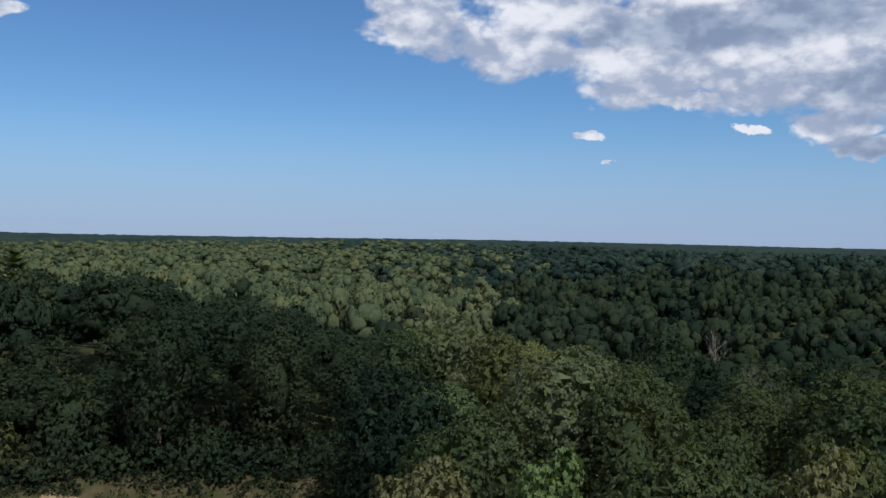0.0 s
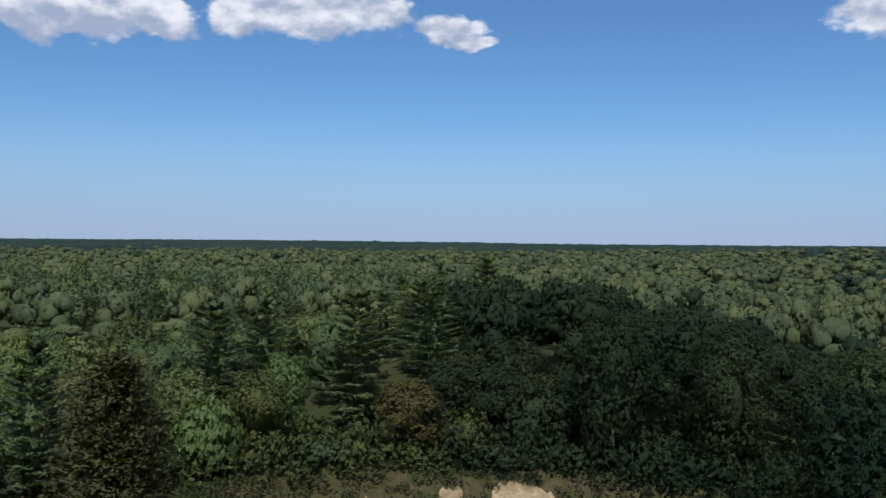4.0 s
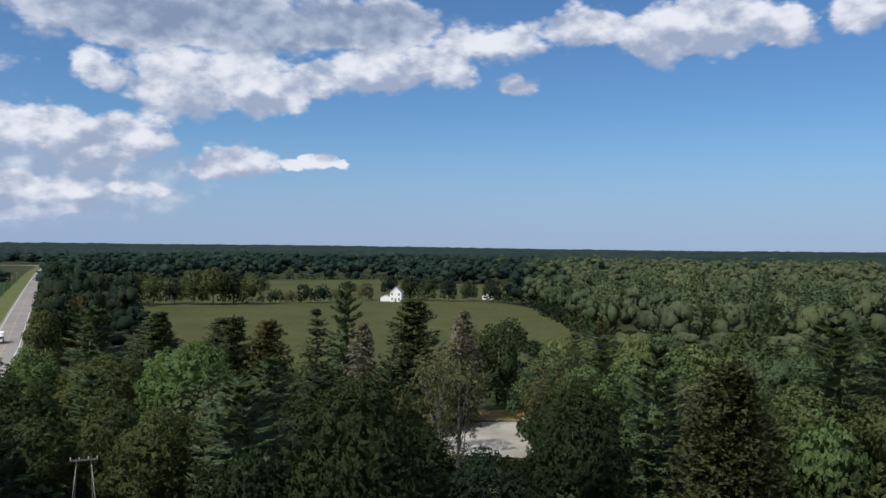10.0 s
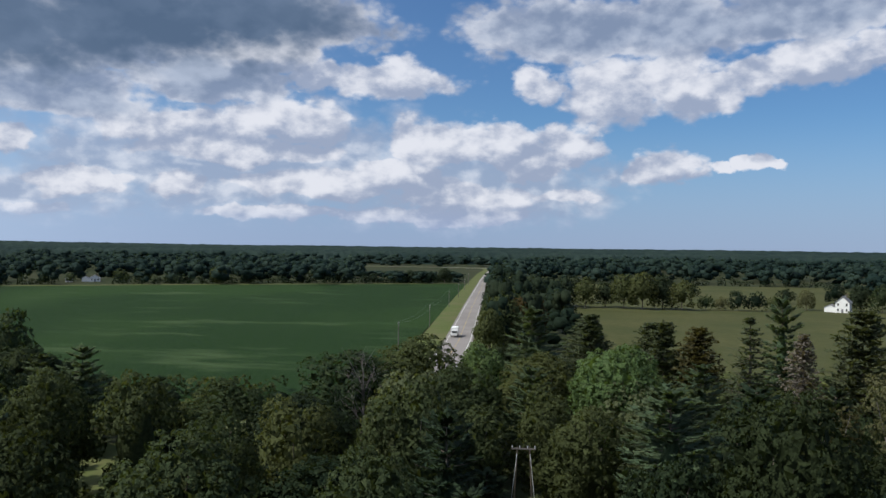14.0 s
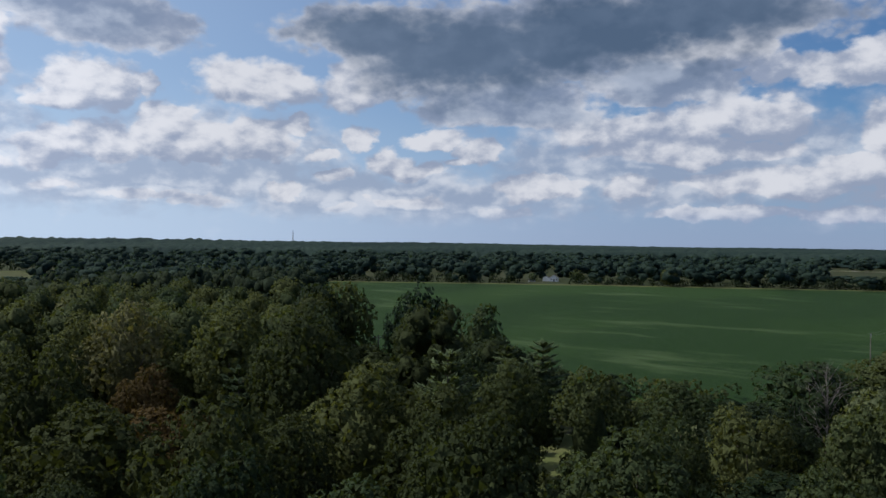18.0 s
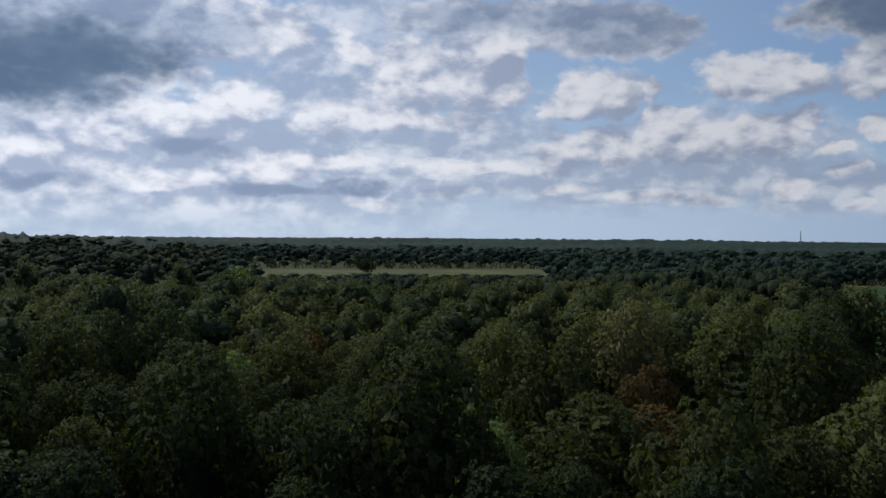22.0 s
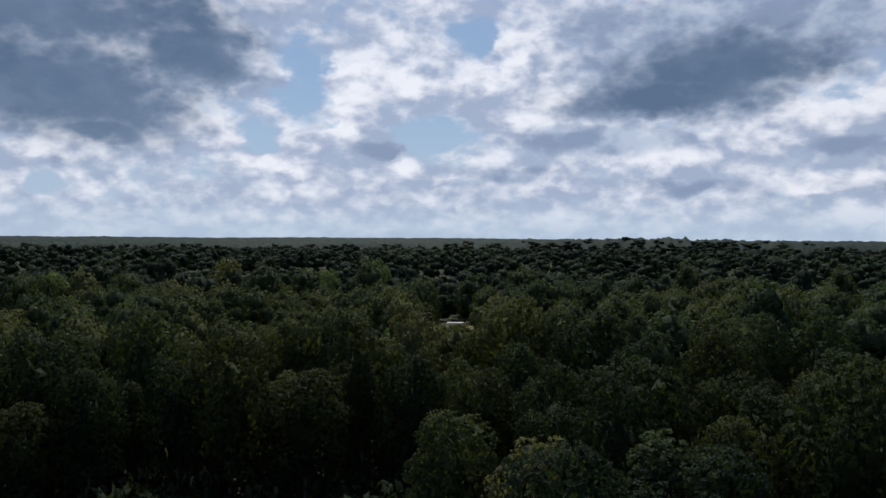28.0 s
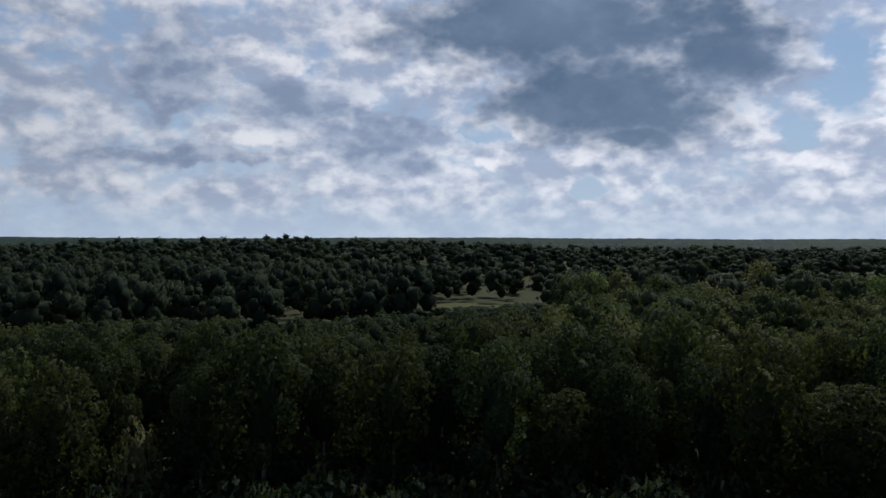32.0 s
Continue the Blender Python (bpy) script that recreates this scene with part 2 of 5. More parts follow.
rise = m("ADD", m("MULTIPLY", rise, ramp(white.far, 1.6, 1.1)), m("MULTIPLY", ramp(white.far, 1.0, 1.3), m("MULTIPLY", film, -0.25)))
bright = ramp(m("ADD", m("MULTIPLY_ADD", relief, 3.0, 0.41), m("MULTIPLY", rise, 0.50)), 0.0, 1.0)
sky = wn.new("ShaderNodeTexSky")
sky.sky_type, sky.sun_disc = "NISHITA", False
sky.sun_elevation, sky.sun_rotation = radians(SUN_EL), radians(-SUN_AZ)
sky.air_density, sky.dust_density, sky.ozone_density = 1.0, 0.1, 4.0
blue = vm("MULTIPLY", sky.outputs[0], (0.064, 0.082, 0.097))
blue = wmix(m("MULTIPLY", ramp(el, 9.0, 0.0), 0.75), blue, (0.33, 0.42, 0.64, 1))
shade = wmix(bright, (0.39, 0.44, 0.56, 1), (0.92, 0.90, 0.91, 1))
dim = wmix(bright, (0.25, 0.31, 0.43, 1), (0.46, 0.52, 0.63, 1))
dull = wmix(m("MULTIPLY_ADD", bright, 0.35, m("MULTIPLY_ADD", slow, 2.4, -1.0), clamp=True), (0.105, 0.155, 0.235, 1), (0.20, 0.26, 0.36, 1))
cloud = wmix(m("MULTIPLY", thick, 0.9), shade, dim)
cloud = wmix(gloom, cloud, dull)
# thin cloud towards the sun passes more light
glow = m("MULTIPLY_ADD", ramp(sunward, 0.35, 1.0), 0.55, 1.0)
lift = wn.new("ShaderNodeVectorMath")
lift.operation = "SCALE"
wl.new(cloud, lift.inputs[0]), wl.new(glow, lift.inputs["Scale"])
cloud = lift.outputs[0]
low_haze = ramp(el, 3.2, 0.0)
pale = wmix(ramp(sunward, -0.55, 0.75), (0.33, 0.42, 0.64, 1), (0.74, 0.88, 1.04, 1))
cloud = wmix(m("MULTIPLY", low_haze, 0.7), cloud, pale)
blue = wmix(m("MULTIPLY", ramp(sunward, -0.55, 0.8), m("MULTIPLY_ADD", ramp(el, 12.0, 0.0), 0.40, 0.50)), blue, pale)
hue = wmix(m("MULTIPLY", cover, 0.96), blue, cloud)
backdrop = wn.new("ShaderNodeBackground")
wl.new(hue, backdrop.inputs[0])
backdrop.inputs[1].default_value = 1.0
world_out = wn.new("ShaderNodeOutputWorld")
wl.new(backdrop.outputs[0], world_out.inputs[0])

sun = new("sun", bpy.data.lights.new("sun", "SUN"))
sun.data.energy, sun.data.angle, sun.data.color = 5.0, radians(1.0), (1.0, 0.94, 0.80)
sa, se = radians(SUN_AZ), radians(SUN_EL)
sun.matrix_world = look((-math.sin(sa) * math.cos(se) * 300, math.cos(sa) * math.cos(se) * 300, math.sin(se) * 300), (0, 0, 0))


# ---- materials ----
def material(name):
    mat = bpy.data.materials.new(name)
    mat.use_nodes = True
    nt = mat.node_tree
    return mat, nt, nt.nodes["Principled BSDF"]


def mix_colour(nt, fac, a, b):
    n = nt.nodes.new("ShaderNodeMix")
    n.data_type = "RGBA"
    for index, value in ((0, fac), (6, a), (7, b)):
        if hasattr(value, "is_output"):
            nt.links.new(value, n.inputs[index])
        else:
            n.inputs[index].default_value = value
    return n.outputs[2]


def grain(nt, scale, detail=4.0, rough=0.6, stretch=None):
    geo = nt.nodes.new("ShaderNodeNewGeometry")
    n = nt.nodes.new("ShaderNodeTexNoise")
    n.inputs["Scale"].default_value, n.inputs["Detail"].default_value, n.inputs["Roughness"].default_value = scale, detail, rough
    if stretch:
        mp = nt.nodes.new("ShaderNodeMapping")
        mp.inputs["Scale"].default_value = stretch
        nt.links.new(geo.outputs["Position"], mp.inputs[0])
        nt.links.new(mp.outputs[0], n.inputs[0])
    else:
        nt.links.new(geo.outputs["Position"], n.inputs[0])
    return n.outputs[0]


def spread(nt, value, low, high):
    n = nt.nodes.new("ShaderNodeMapRange")
    nt.links.new(value, n.inputs[0])
    n.inputs[1].default_value, n.inputs[2].default_value = low, high
    return n.outputs[0]


def surface(name, a, b, scale, rough=0.9, big=0.05, c=None, bump=0.0, gloss=0.1):
    """Two mottled colours, a third in larger patches, and fine relief."""
    mat, nt, bsdf = material(name)
    col = mix_colour(nt, spread(nt, grain(nt, scale), 0.35, 0.65), (*a, 1), (*b, 1))
    col = mix_colour(nt, spread(nt, grain(nt, big), 0.42, 0.68), col, (*(c or b), 1))
    nt.links.new(col, bsdf.inputs["Base Color"])
    bsdf.inputs["Roughness"].default_value = rough
    bsdf.inputs["Specular IOR Level"].default_value = gloss
    if bump:
        bp = nt.nodes.new("ShaderNodeBump")
        bp.inputs["Strength"].default_value = 0.6
        bp.inputs["Distance"].default_value = bump
        nt.links.new(grain(nt, scale * 1.7, 6.0), bp.inputs["Height"])
        nt.links.new(bp.outputs[0], bsdf.inputs["Normal"])
    return mat


def foliage(name, a, b, c, joined=False, gloss=0.75):
    """Leaves: hue by tree, tone by leaf, a little light through them."""
    mat, nt, bsdf = material(name)
    geo = nt.nodes.new("ShaderNodeNewGeometry")
    if joined:
        at = nt.nodes.new("ShaderNodeAttribute")
        at.attribute_name = "tint"
        tree = at.outputs["Fac"]
    else:
        tree = nt.nodes.new("ShaderNodeObjectInfo").outputs["Random"]
    col = mix_colour(nt, tree, (*a, 1), (*b, 1))
    leaf = spread(nt, geo.outputs["Random Per Island"], 0.4, 2.2 if joined else 1.7)
    col = mix_colour(nt, leaf, col, (*c, 1))
    patch = spread(nt, grain(nt, 0.5, 3.0), 0.3, 0.75)
    dark = nt.nodes.new("ShaderNodeHueSaturation")
    nt.links.new(col, dark.inputs["Color"])
    dark.inputs["Value"].default_value = 0.7
    col = mix_colour(nt, patch, dark.outputs[0], col)
    deep = nt.nodes.new("ShaderNodeHueSaturation")
    nt.links.new(col, deep.inputs["Color"])
    deep.inputs["Value"].default_value = 0.66
    fine = grain(nt, 3.2, 3.0, 0.65)
    col = mix_colour(nt, spread(nt, fine, 0.38, 0.56), deep.outputs[0], col)
    nt.links.new(col, bsdf.inputs["Base Color"])
    bp = nt.nodes.new("ShaderNodeBump")
    bp.inputs["Strength"].default_value, bp.inputs["Distance"].default_value = 0.7, 0.25
    nt.links.new(fine, bp.inputs["Height"])
    nt.links.new(bp.outputs[0], bsdf.inputs["Normal"])
    bsdf.inputs["Roughness"].default_value = gloss
    bsdf.inputs["Specular IOR Level"].default_value = 0.06
    thin = nt.nodes.new("ShaderNodeBsdfTranslucent")
    warm = nt.nodes.new("ShaderNodeMix")
    warm.data_type, warm.blend_type = "RGBA", "MULTIPLY"
    warm.inputs[0].default_value = 1.0
    nt.links.new(col, warm.inputs[6])
    warm.inputs[7].default_value = (1.5, 1.45, 0.6, 1)
    nt.links.new(warm.outputs[2], thin.inputs[0])
    both = nt.nodes.new("ShaderNodeMixShader")
    both.inputs[0].default_value = 0.32
    nt.links.new(bsdf.outputs[0], both.inputs[1]), nt.links.new(thin.outputs[0], both.inputs[2])
    nt.links.new(both.outputs[0], nt.nodes["Material Output"].inputs[0])
    return mat


def crop_material():
    """Dark low crop in rows, paler in drawn-out streaks."""
    mat, nt, bsdf = material("crop")
    col = mix_colour(nt, spread(nt, grain(nt, 0.5), 0.35, 0.65), (0.010, 0.027, 0.0055, 1), (0.015, 0.036, 0.007, 1))
    col = mix_colour(nt, spread(nt, grain(nt, 1.0, 3.0, 0.5, (0.006, 0.012, 1)), 0.45, 0.62), col, (0.020, 0.044, 0.009, 1))
    col = mix_colour(nt, spread(nt, grain(nt, 1.0, 5.0, 0.65, (0.045, 0.016, 1)), 0.56, 0.70), col, (0.046, 0.074, 0.027, 1))
    nt.links.new(col, bsdf.inputs["Base Color"])
    bsdf.inputs["Roughness"].default_value = 0.9
    bsdf.inputs["Specular IOR Level"].default_value = 0.1
    bp = nt.nodes.new("ShaderNodeBump")
    bp.inputs["Distance"].default_value = 0.3
    nt.links.new(grain(nt, 1.2, 5.0), bp.inputs["Height"])
    nt.links.new(bp.outputs[0], bsdf.inputs["Normal"])
    return mat


HUES = {
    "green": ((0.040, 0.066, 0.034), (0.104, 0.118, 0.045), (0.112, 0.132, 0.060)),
    # dark and deep: green leaf with cloud shade put into the colour
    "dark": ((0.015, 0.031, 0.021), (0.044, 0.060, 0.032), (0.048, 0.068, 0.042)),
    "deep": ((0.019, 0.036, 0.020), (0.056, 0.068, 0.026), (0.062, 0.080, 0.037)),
    # fresh: the green leaf lightened for crowns in full sun
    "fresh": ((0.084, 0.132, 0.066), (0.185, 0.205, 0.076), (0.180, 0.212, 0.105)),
    "olive": ((0.066, 0.074, 0.036), (0.084, 0.090, 0.043), (0.100, 0.104, 0.054)),
    "bright": ((0.112, 0.178, 0.065), (0.146, 0.205, 0.081), (0.174, 0.224, 0.116)),
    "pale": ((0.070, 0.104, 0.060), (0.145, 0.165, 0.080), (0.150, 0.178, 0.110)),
    "ash": ((0.22, 0.195, 0.17), (0.27, 0.24, 0.21), (0.30, 0.27, 0.24)),
    "yellow": ((0.129, 0.140, 0.069), (0.157, 0.155, 0.077), (0.185, 0.184, 0.101)),
    "rust": ((0.080, 0.058, 0.026), (0.098, 0.066, 0.030), (0.084, 0.074, 0.034)),
    # bluer, lighter leaf: the haze of distance is put into the colour
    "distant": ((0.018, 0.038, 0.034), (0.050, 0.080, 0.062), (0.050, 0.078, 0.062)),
    "pine": ((0.092, 0.138, 0.076), (0.134, 0.172, 0.088), (0.156, 0.192, 0.106)),
    # the pine hue darkened to stand in for cloud shade
    "shaded_pine": ((0.032, 0.056, 0.032), (0.050, 0.074, 0.040), (0.066, 0.092, 0.054)),
    "red": ((0.16, 0.030, 0.022), (0.20, 0.045, 0.030), (0.14, 0.05, 0.03)),
    "spruce": ((0.068, 0.098, 0.056), (0.108, 0.124, 0.066), (0.130, 0.148, 0.088)),
    "brown": ((0.088, 0.084, 0.038), (0.106, 0.097, 0.044), (0.124, 0.115, 0.054)),
}
LEAF = {k: foliage("leaves_" + k, *v) for k, v in HUES.items()}
WOODS = {k: foliage("woods_" + k, *HUES[k], joined=True) for k in ("green", "fresh", "dark", "deep", "pine", "pale", "distant")}
BARK = surface("bark", (0.10, 0.08, 0.06), (0.17, 0.14, 0.11), 9.0, c=(0.13, 0.12, 0.10), big=0.8, bump=0.02)
GREY_WOOD = surface("dead_wood", (0.145, 0.13, 0.115), (0.205, 0.185, 0.17), 7.0, c=(0.115, 0.105, 0.095), big=0.6)
FLOOR = surface("forest_floor", (0.020, 0.030, 0.011), (0.034, 0.042, 0.017), 0.8, c=(0.045, 0.044, 0.020), big=0.03, bump=0.1)
SAND = surface("sand", (0.22, 0.165, 0.105), (0.34, 0.27, 0.185), 1.6, c=(0.13, 0.10, 0.055), big=0.35, bump=0.25)
EARTH = surface("bank_earth", (0.040, 0.036, 0.018), (0.066, 0.054, 0.030), 1.4, c=(0.028, 0.034, 0.012), big=0.4, bump=0.3)
GRAVEL = surface("gravel", (0.33, 0.31, 0.28), (0.42, 0.40, 0.365), 3.0, c=(0.24, 0.22, 0.19), big=0.12, bump=0.03)
ASPHALT = surface("asphalt", (0.225, 0.205, 0.195), (0.27, 0.25, 0.24), 2.0, c=(0.19, 0.175, 0.165), big=0.05)
PAINT = surface("road_paint", (0.62, 0.62, 0.60), (0.70, 0.70, 0.68), 2.0, c=(0.5, 0.5, 0.48), big=0.2)
YELLOW = surface("yellow_paint", (0.40, 0.30, 0.12), (0.46, 0.36, 0.16), 2.0, big=0.2)
CROP = crop_material()
MEADOW = surface("meadow_grass", (0.056, 0.060, 0.020), (0.078, 0.078, 0.030), 0.25, c=(0.047, 0.055, 0.018), big=0.02, bump=0.2)
VERGE = surface("verge_grass", (0.075, 0.100, 0.028), (0.096, 0.115, 0.038), 0.6, c=(0.115, 0.110, 0.050), big=0.08, bump=0.1)
HAY = surface("hay_grass", (0.044, 0.050, 0.017), (0.058, 0.061, 0.023), 0.25, c=(0.075, 0.090, 0.030), big=0.02, bump=0.2)
DRY = surface("dry_grass", (0.30, 0.22, 0.085), (0.38, 0.28, 0.11), 0.9, c=(0.20, 0.17, 0.06), big=0.12, bump=0.1)
WHITE = surface("white_siding", (0.74, 0.74, 0.72), (0.80, 0.80, 0.79), 1.0, rough=0.6, big=0.3)
ROOF = surface("shingles", (0.16, 0.16, 0.17), (0.22, 0.22, 0.23), 2.0, big=0.3)
GLASS_DARK = surface("window_glass", (0.03, 0.035, 0.04), (0.05, 0.055, 0.06), 1.0, rough=0.15, big=0.3)
STEEL = surface("galvanised_steel", (0.42, 0.43, 0.44), (0.52, 0.53, 0.54), 3.0, rough=0.5, big=0.4)


# ---- mesh helpers ----
def mesh_of(name, verts, faces, mat, normals=None):
    """A mesh from arrays: faces is a list of (n, k) index arrays. normals: the lie of the surface at each vertex."""
    me = bpy.data.meshes.new(name)
    verts = np.asarray(verts, np.float32)
    sizes = np.concatenate([np.full(len(f), f.shape[1], np.int32) for f in faces])
    loops = np.concatenate([f.ravel() for f in faces]).astype(np.int32)
    me.vertices.add(len(verts)), me.loops.add(len(loops)), me.polygons.add(len(sizes))
    me.vertices.foreach_set("co", verts.ravel())
    me.loops.foreach_set("vertex_index", loops)
    me.polygons.foreach_set("loop_start", np.concatenate([[0], np.cumsum(sizes)[:-1]]).astype(np.int32))
    me.polygons.foreach_set("loop_total", sizes)
    me.materials.append(mat)
    me.update(calc_edges=True)
    if normals is not None:
        me.normals_split_custom_set_from_vertices(np.asarray(normals, np.float32))
    return me


def part(name, bm, mat, parent=None, label=""):
    me = bm
    if isinstance(bm, bmesh.types.BMesh):
        me = bpy.data.meshes.new(name)
        bm.to_mesh(me)
        bm.free()
        me.materials.append(mat)
    ob = new(name, me)
    if parent:
        ob.parent = parent
    return tagged(ob, label) if label else ob


R = np.random.default_rng


def unit(v):
    return v / np.maximum(np.linalg.norm(v, axis=-1, keepdims=True), 1e-9)


def join(pieces):
    """Several (verts, faces) as one."""
    vs, fs, n = [], {}, 0
    for v, faces in pieces:
        vs.append(v)
        for f in faces:
            fs.setdefault(f.shape[1], []).append(f + n)
        n += len(v)
    return np.concatenate(vs), [np.concatenate(f) for f in fs.values()]


def sprays(rng, centres, normals, long, wide):
    """Leaf sprays: a pointed triangle at each centre."""
    n = len(centres)
    side = unit(np.cross(normals, rng.normal(size=(n, 3))))
    up = np.cross(normals, side)
    a = (long * rng.uniform(0.6, 1.3, n))[:, None]
    b = (wide * rng.uniform(0.6, 1.3, n))[:, None]
    v = np.stack([centres - side * a, centres + side * a * 0.7 - up * b, centres + side * a * 0.7 + up * b], 1).reshape(-1, 3)
    return v, [np.arange(n * 3).reshape(-1, 3)]


G = (1 + 5 ** 0.5) / 2
ICO_V = unit(np.array([[-1, G, 0], [1, G, 0], [-1, -G, 0], [1, -G, 0], [0, -1, G], [0, 1, G], [0, -1, -G], [0, 1, -G], [G, 0, -1], [G, 0, 1], [-G, 0, -1], [-G, 0, 1]], float))
ICO_F = np.array([[0, 11, 5], [0, 5, 1], [0, 1, 7], [0, 7, 10], [0, 10, 11], [1, 5, 9], [5, 11, 4], [11, 10, 2], [10, 7, 6], [7, 1, 8],
                  [3, 9, 4], [3, 4, 2], [3, 2, 6], [3, 6, 8], [3, 8, 9], [4, 9, 5], [2, 4, 11], [6, 2, 10], [8, 6, 7], [9, 8, 1]])


def tube(points, radii, sides=6):
    """A tapered tube along points."""
    p = np.asarray(points, float)
    t = unit(np.gradient(p, axis=0))
    a = unit(np.cross(t, [0.31, 0.95, 0.05]))
    b = np.cross(t, a)
    ang = np.arange(sides) * 2 * np.pi / sides
    ring = a[:, None] * np.cos(ang)[None, :, None] + b[:, None] * np.sin(ang)[None, :, None]
    v = (p[:, None] + ring * np.asarray(radii)[:, None, None]).reshape(-1, 3)
    i, j = np.meshgrid(np.arange(len(p) - 1), np.arange(sides), indexing="ij")
    q = np.stack([i * sides + j, i * sides + (j + 1) % sides, (i + 1) * sides + (j + 1) % sides, (i + 1) * sides + j], -1).reshape(-1, 4)
    return v, [q]


def limb(rng, start, end, r0, r1, sag=0.12, steps=5, sides=5):
    s = np.linspace(0, 1, steps)[:, None]
    p = np.asarray(start) * (1 - s) + np.asarray(end) * s
    length = np.linalg.norm(np.asarray(end) - np.asarray(start))
    p = p + rng.normal(size=(steps, 3)) * length * 0.035 * np.sin(s * np.pi) + np.array([0, 0, sag * length]) * np.sin(s * np.pi)
    return tube(p, np.linspace(r0, r1, steps), sides)


def ball(steps):
    """A sphere of triangles, each split steps times."""
    v, f = ICO_V, ICO_F
    for _ in range(steps):
        mids, out, vs = {}, [], list(v)

        def mid(p, q):
            key = (min(p, q), max(p, q))
            if key not in mids:
                mids[key] = len(vs)
                vs.append(unit(vs[p] + vs[q]))
            return mids[key]

        for p, q, r in f:
            pq, qr, rp = mid(p, q), mid(q, r), mid(r, p)
            out += [(p, pq, rp), (q, qr, pq), (r, rp, qr), (pq, qr, rp)]
        v, f = np.array(vs), np.array(out)
    return v, f


BALLS = {0: ball(0)}


def dome(n, rng, low=-0.5, jitter=0.12):
    """n directions spread evenly over a sphere from the top down to low."""
    k = np.arange(n) + 0.5
    z = 1 - (1 - low) * k / n
    flat = np.sqrt(np.clip(1 - z ** 2, 0, 1))
    turn = k * 2.39996 + rng.uniform(0, 6.28)
    return unit(np.stack([np.cos(turn) * flat, np.sin(turn) * flat, z], 1) + rng.normal(size=(n, 3)) * jitter)


def broadleaf(rng, boughs, tufts, per, size, core=46, low=0.0, tall=15.0, wide=5.0, bough=0.40, tuft=0.62, ragged=0.12, thin=0.0, down=-0.90, rough=0.22, inner=0.20, full=0.0, mound=None, swell=0.92):
    """A broadleaf tree in metres: a dome of rounded boughs, each bough a heap of leafy tufts, and its wood."""
    foot = low * tall
    mid = max(tall - 1.25 * wide, foot + (tall - foot) * 0.45)
    dirs = dome(boughs, rng, down)
    big = wide * bough * rng.uniform(0.72, 1.25, boughs)
    reach = np.stack([wide - big, wide - big, np.where(dirs[:, 2] < 0, mid - foot - big, tall - mid - big)], 1)
    skirt = np.where(dirs[:, 2] < 0, 0.92 / np.sqrt(np.clip(1 - dirs[:, 2] ** 2, 0.12, 1)), 1.0)
    reach[:, :2] *= 1 + (np.maximum(skirt, 1.0)[:, None] - 1) * full
    mids = dirs * reach * rng.uniform(1 - ragged, 1 + ragged * 0.6, (boughs, 1)) + [0, 0, mid]
    mids[:, :2] += np.outer(mids[:, 2] - mid, rng.uniform(-0.10, 0.10, 2))
    crown, lies, cores = [], [], []
    for q in range(boughs):
        d = dome(tufts, rng, -0.8, 0.16)
        p = mids[q] + d * big[q] * rng.uniform(0.88, 1.12, (tufts, 1))
        gap = np.linalg.norm(p[:, None] - mids[None], axis=2) / big[None]
        gap[:, q] = 9
        keep = (gap.min(1) > 0.80) & (d @ unit(dirs[q] + [0, 0, 0.35]) > -0.45) & (rng.uniform(size=tufts) > thin)
        p, d = p[keep], d[keep]
        if len(p) == 0:
            continue
        td = unit(d * 0.8 + dirs[q] * 0.35 + [0, 0, 0.22])
        n = len(p) * per
        lie = np.repeat(td, per, 0)
        out = unit(lie * 0.75 + unit(rng.normal(size=(n, 3))))
        spot = np.repeat(p, per, 0) + out * np.repeat(tuft * rng.uniform(0.6, 1.25, len(p)), per)[:, None] * rng.uniform(0.55, 1.0, (n, 1)) * [1, 1, 0.8] - lie * tuft * 0.2
        crown.append(sprays(rng, spot, unit(out + lie * 0.3 + rng.normal(size=out.shape) * 0.36), size, size * 0.8))
        lies.append(np.repeat(unit(out * 0.42 + lie * 0.38 + np.repeat(d, per, 0) * 0.35 + dirs[q] * 0.38 + rng.normal(size=out.shape) * rough), 3, 0))
    if core:
        # coarse inner leaves that close the boughs, and a dark heart round the stem
        for q in range(boughs):
            o = dome(core, rng, -0.9, 0.2)
            crown.append(sprays(rng, mids[q] + o * big[q] * rng.uniform(0.55, 0.82, (core, 1)), unit(o + rng.normal(size=o.shape) * 0.35), big[q] * inner, big[q] * inner * 0.85))
            lies.append(np.repeat(unit(o + rng.normal(size=o.shape) * 0.35), 3, 0))
        hv, hf = BALLS[0]
        cores.append((hv * [wide * 0.40, wide * 0.40, (tall - foot) * 0.30] + [0, 0, foot + (tall - foot) * 0.52], [hf]))
        lies.append(hv)
    if mound is not None:
        # seen from afar a bough closes into one rounded leafy mound
        cv, cf = BALLS[mound]
        for q in range(boughs):
            cores.append((cv * big[q] * swell * rng.uniform(0.84, 1.08, (len(cv), 1)) + mids[q], [cf]))
            lies.append(unit(cv * 0.75 + dirs[q] * 0.3 + rng.normal(size=cv.shape) * 0.16))
    v, f = join(crown + cores)
    g = tall / 18.0
    wood = [tube(np.array([(0, 0, -0.6), (0.04, 0, 1.5), (0.15, 0.1, 5), (0.0, 0.2, 10), (0.1, 0, 14)]) * g, np.array([0.34, 0.27, 0.22, 0.15, 0.05]) * g, 7)]
    for q in np.argsort(-big)[:7]:
        wood.append(limb(rng, (0.1 * g, 0.1 * g, min(mids[q, 2] * 0.75, rng.uniform(3.5, 9.0) * g)), mids[q], 0.12 * g, 0.04 * g, 0.03, 4, 4))
    return (v, f, np.concatenate(lies)), join(wood)


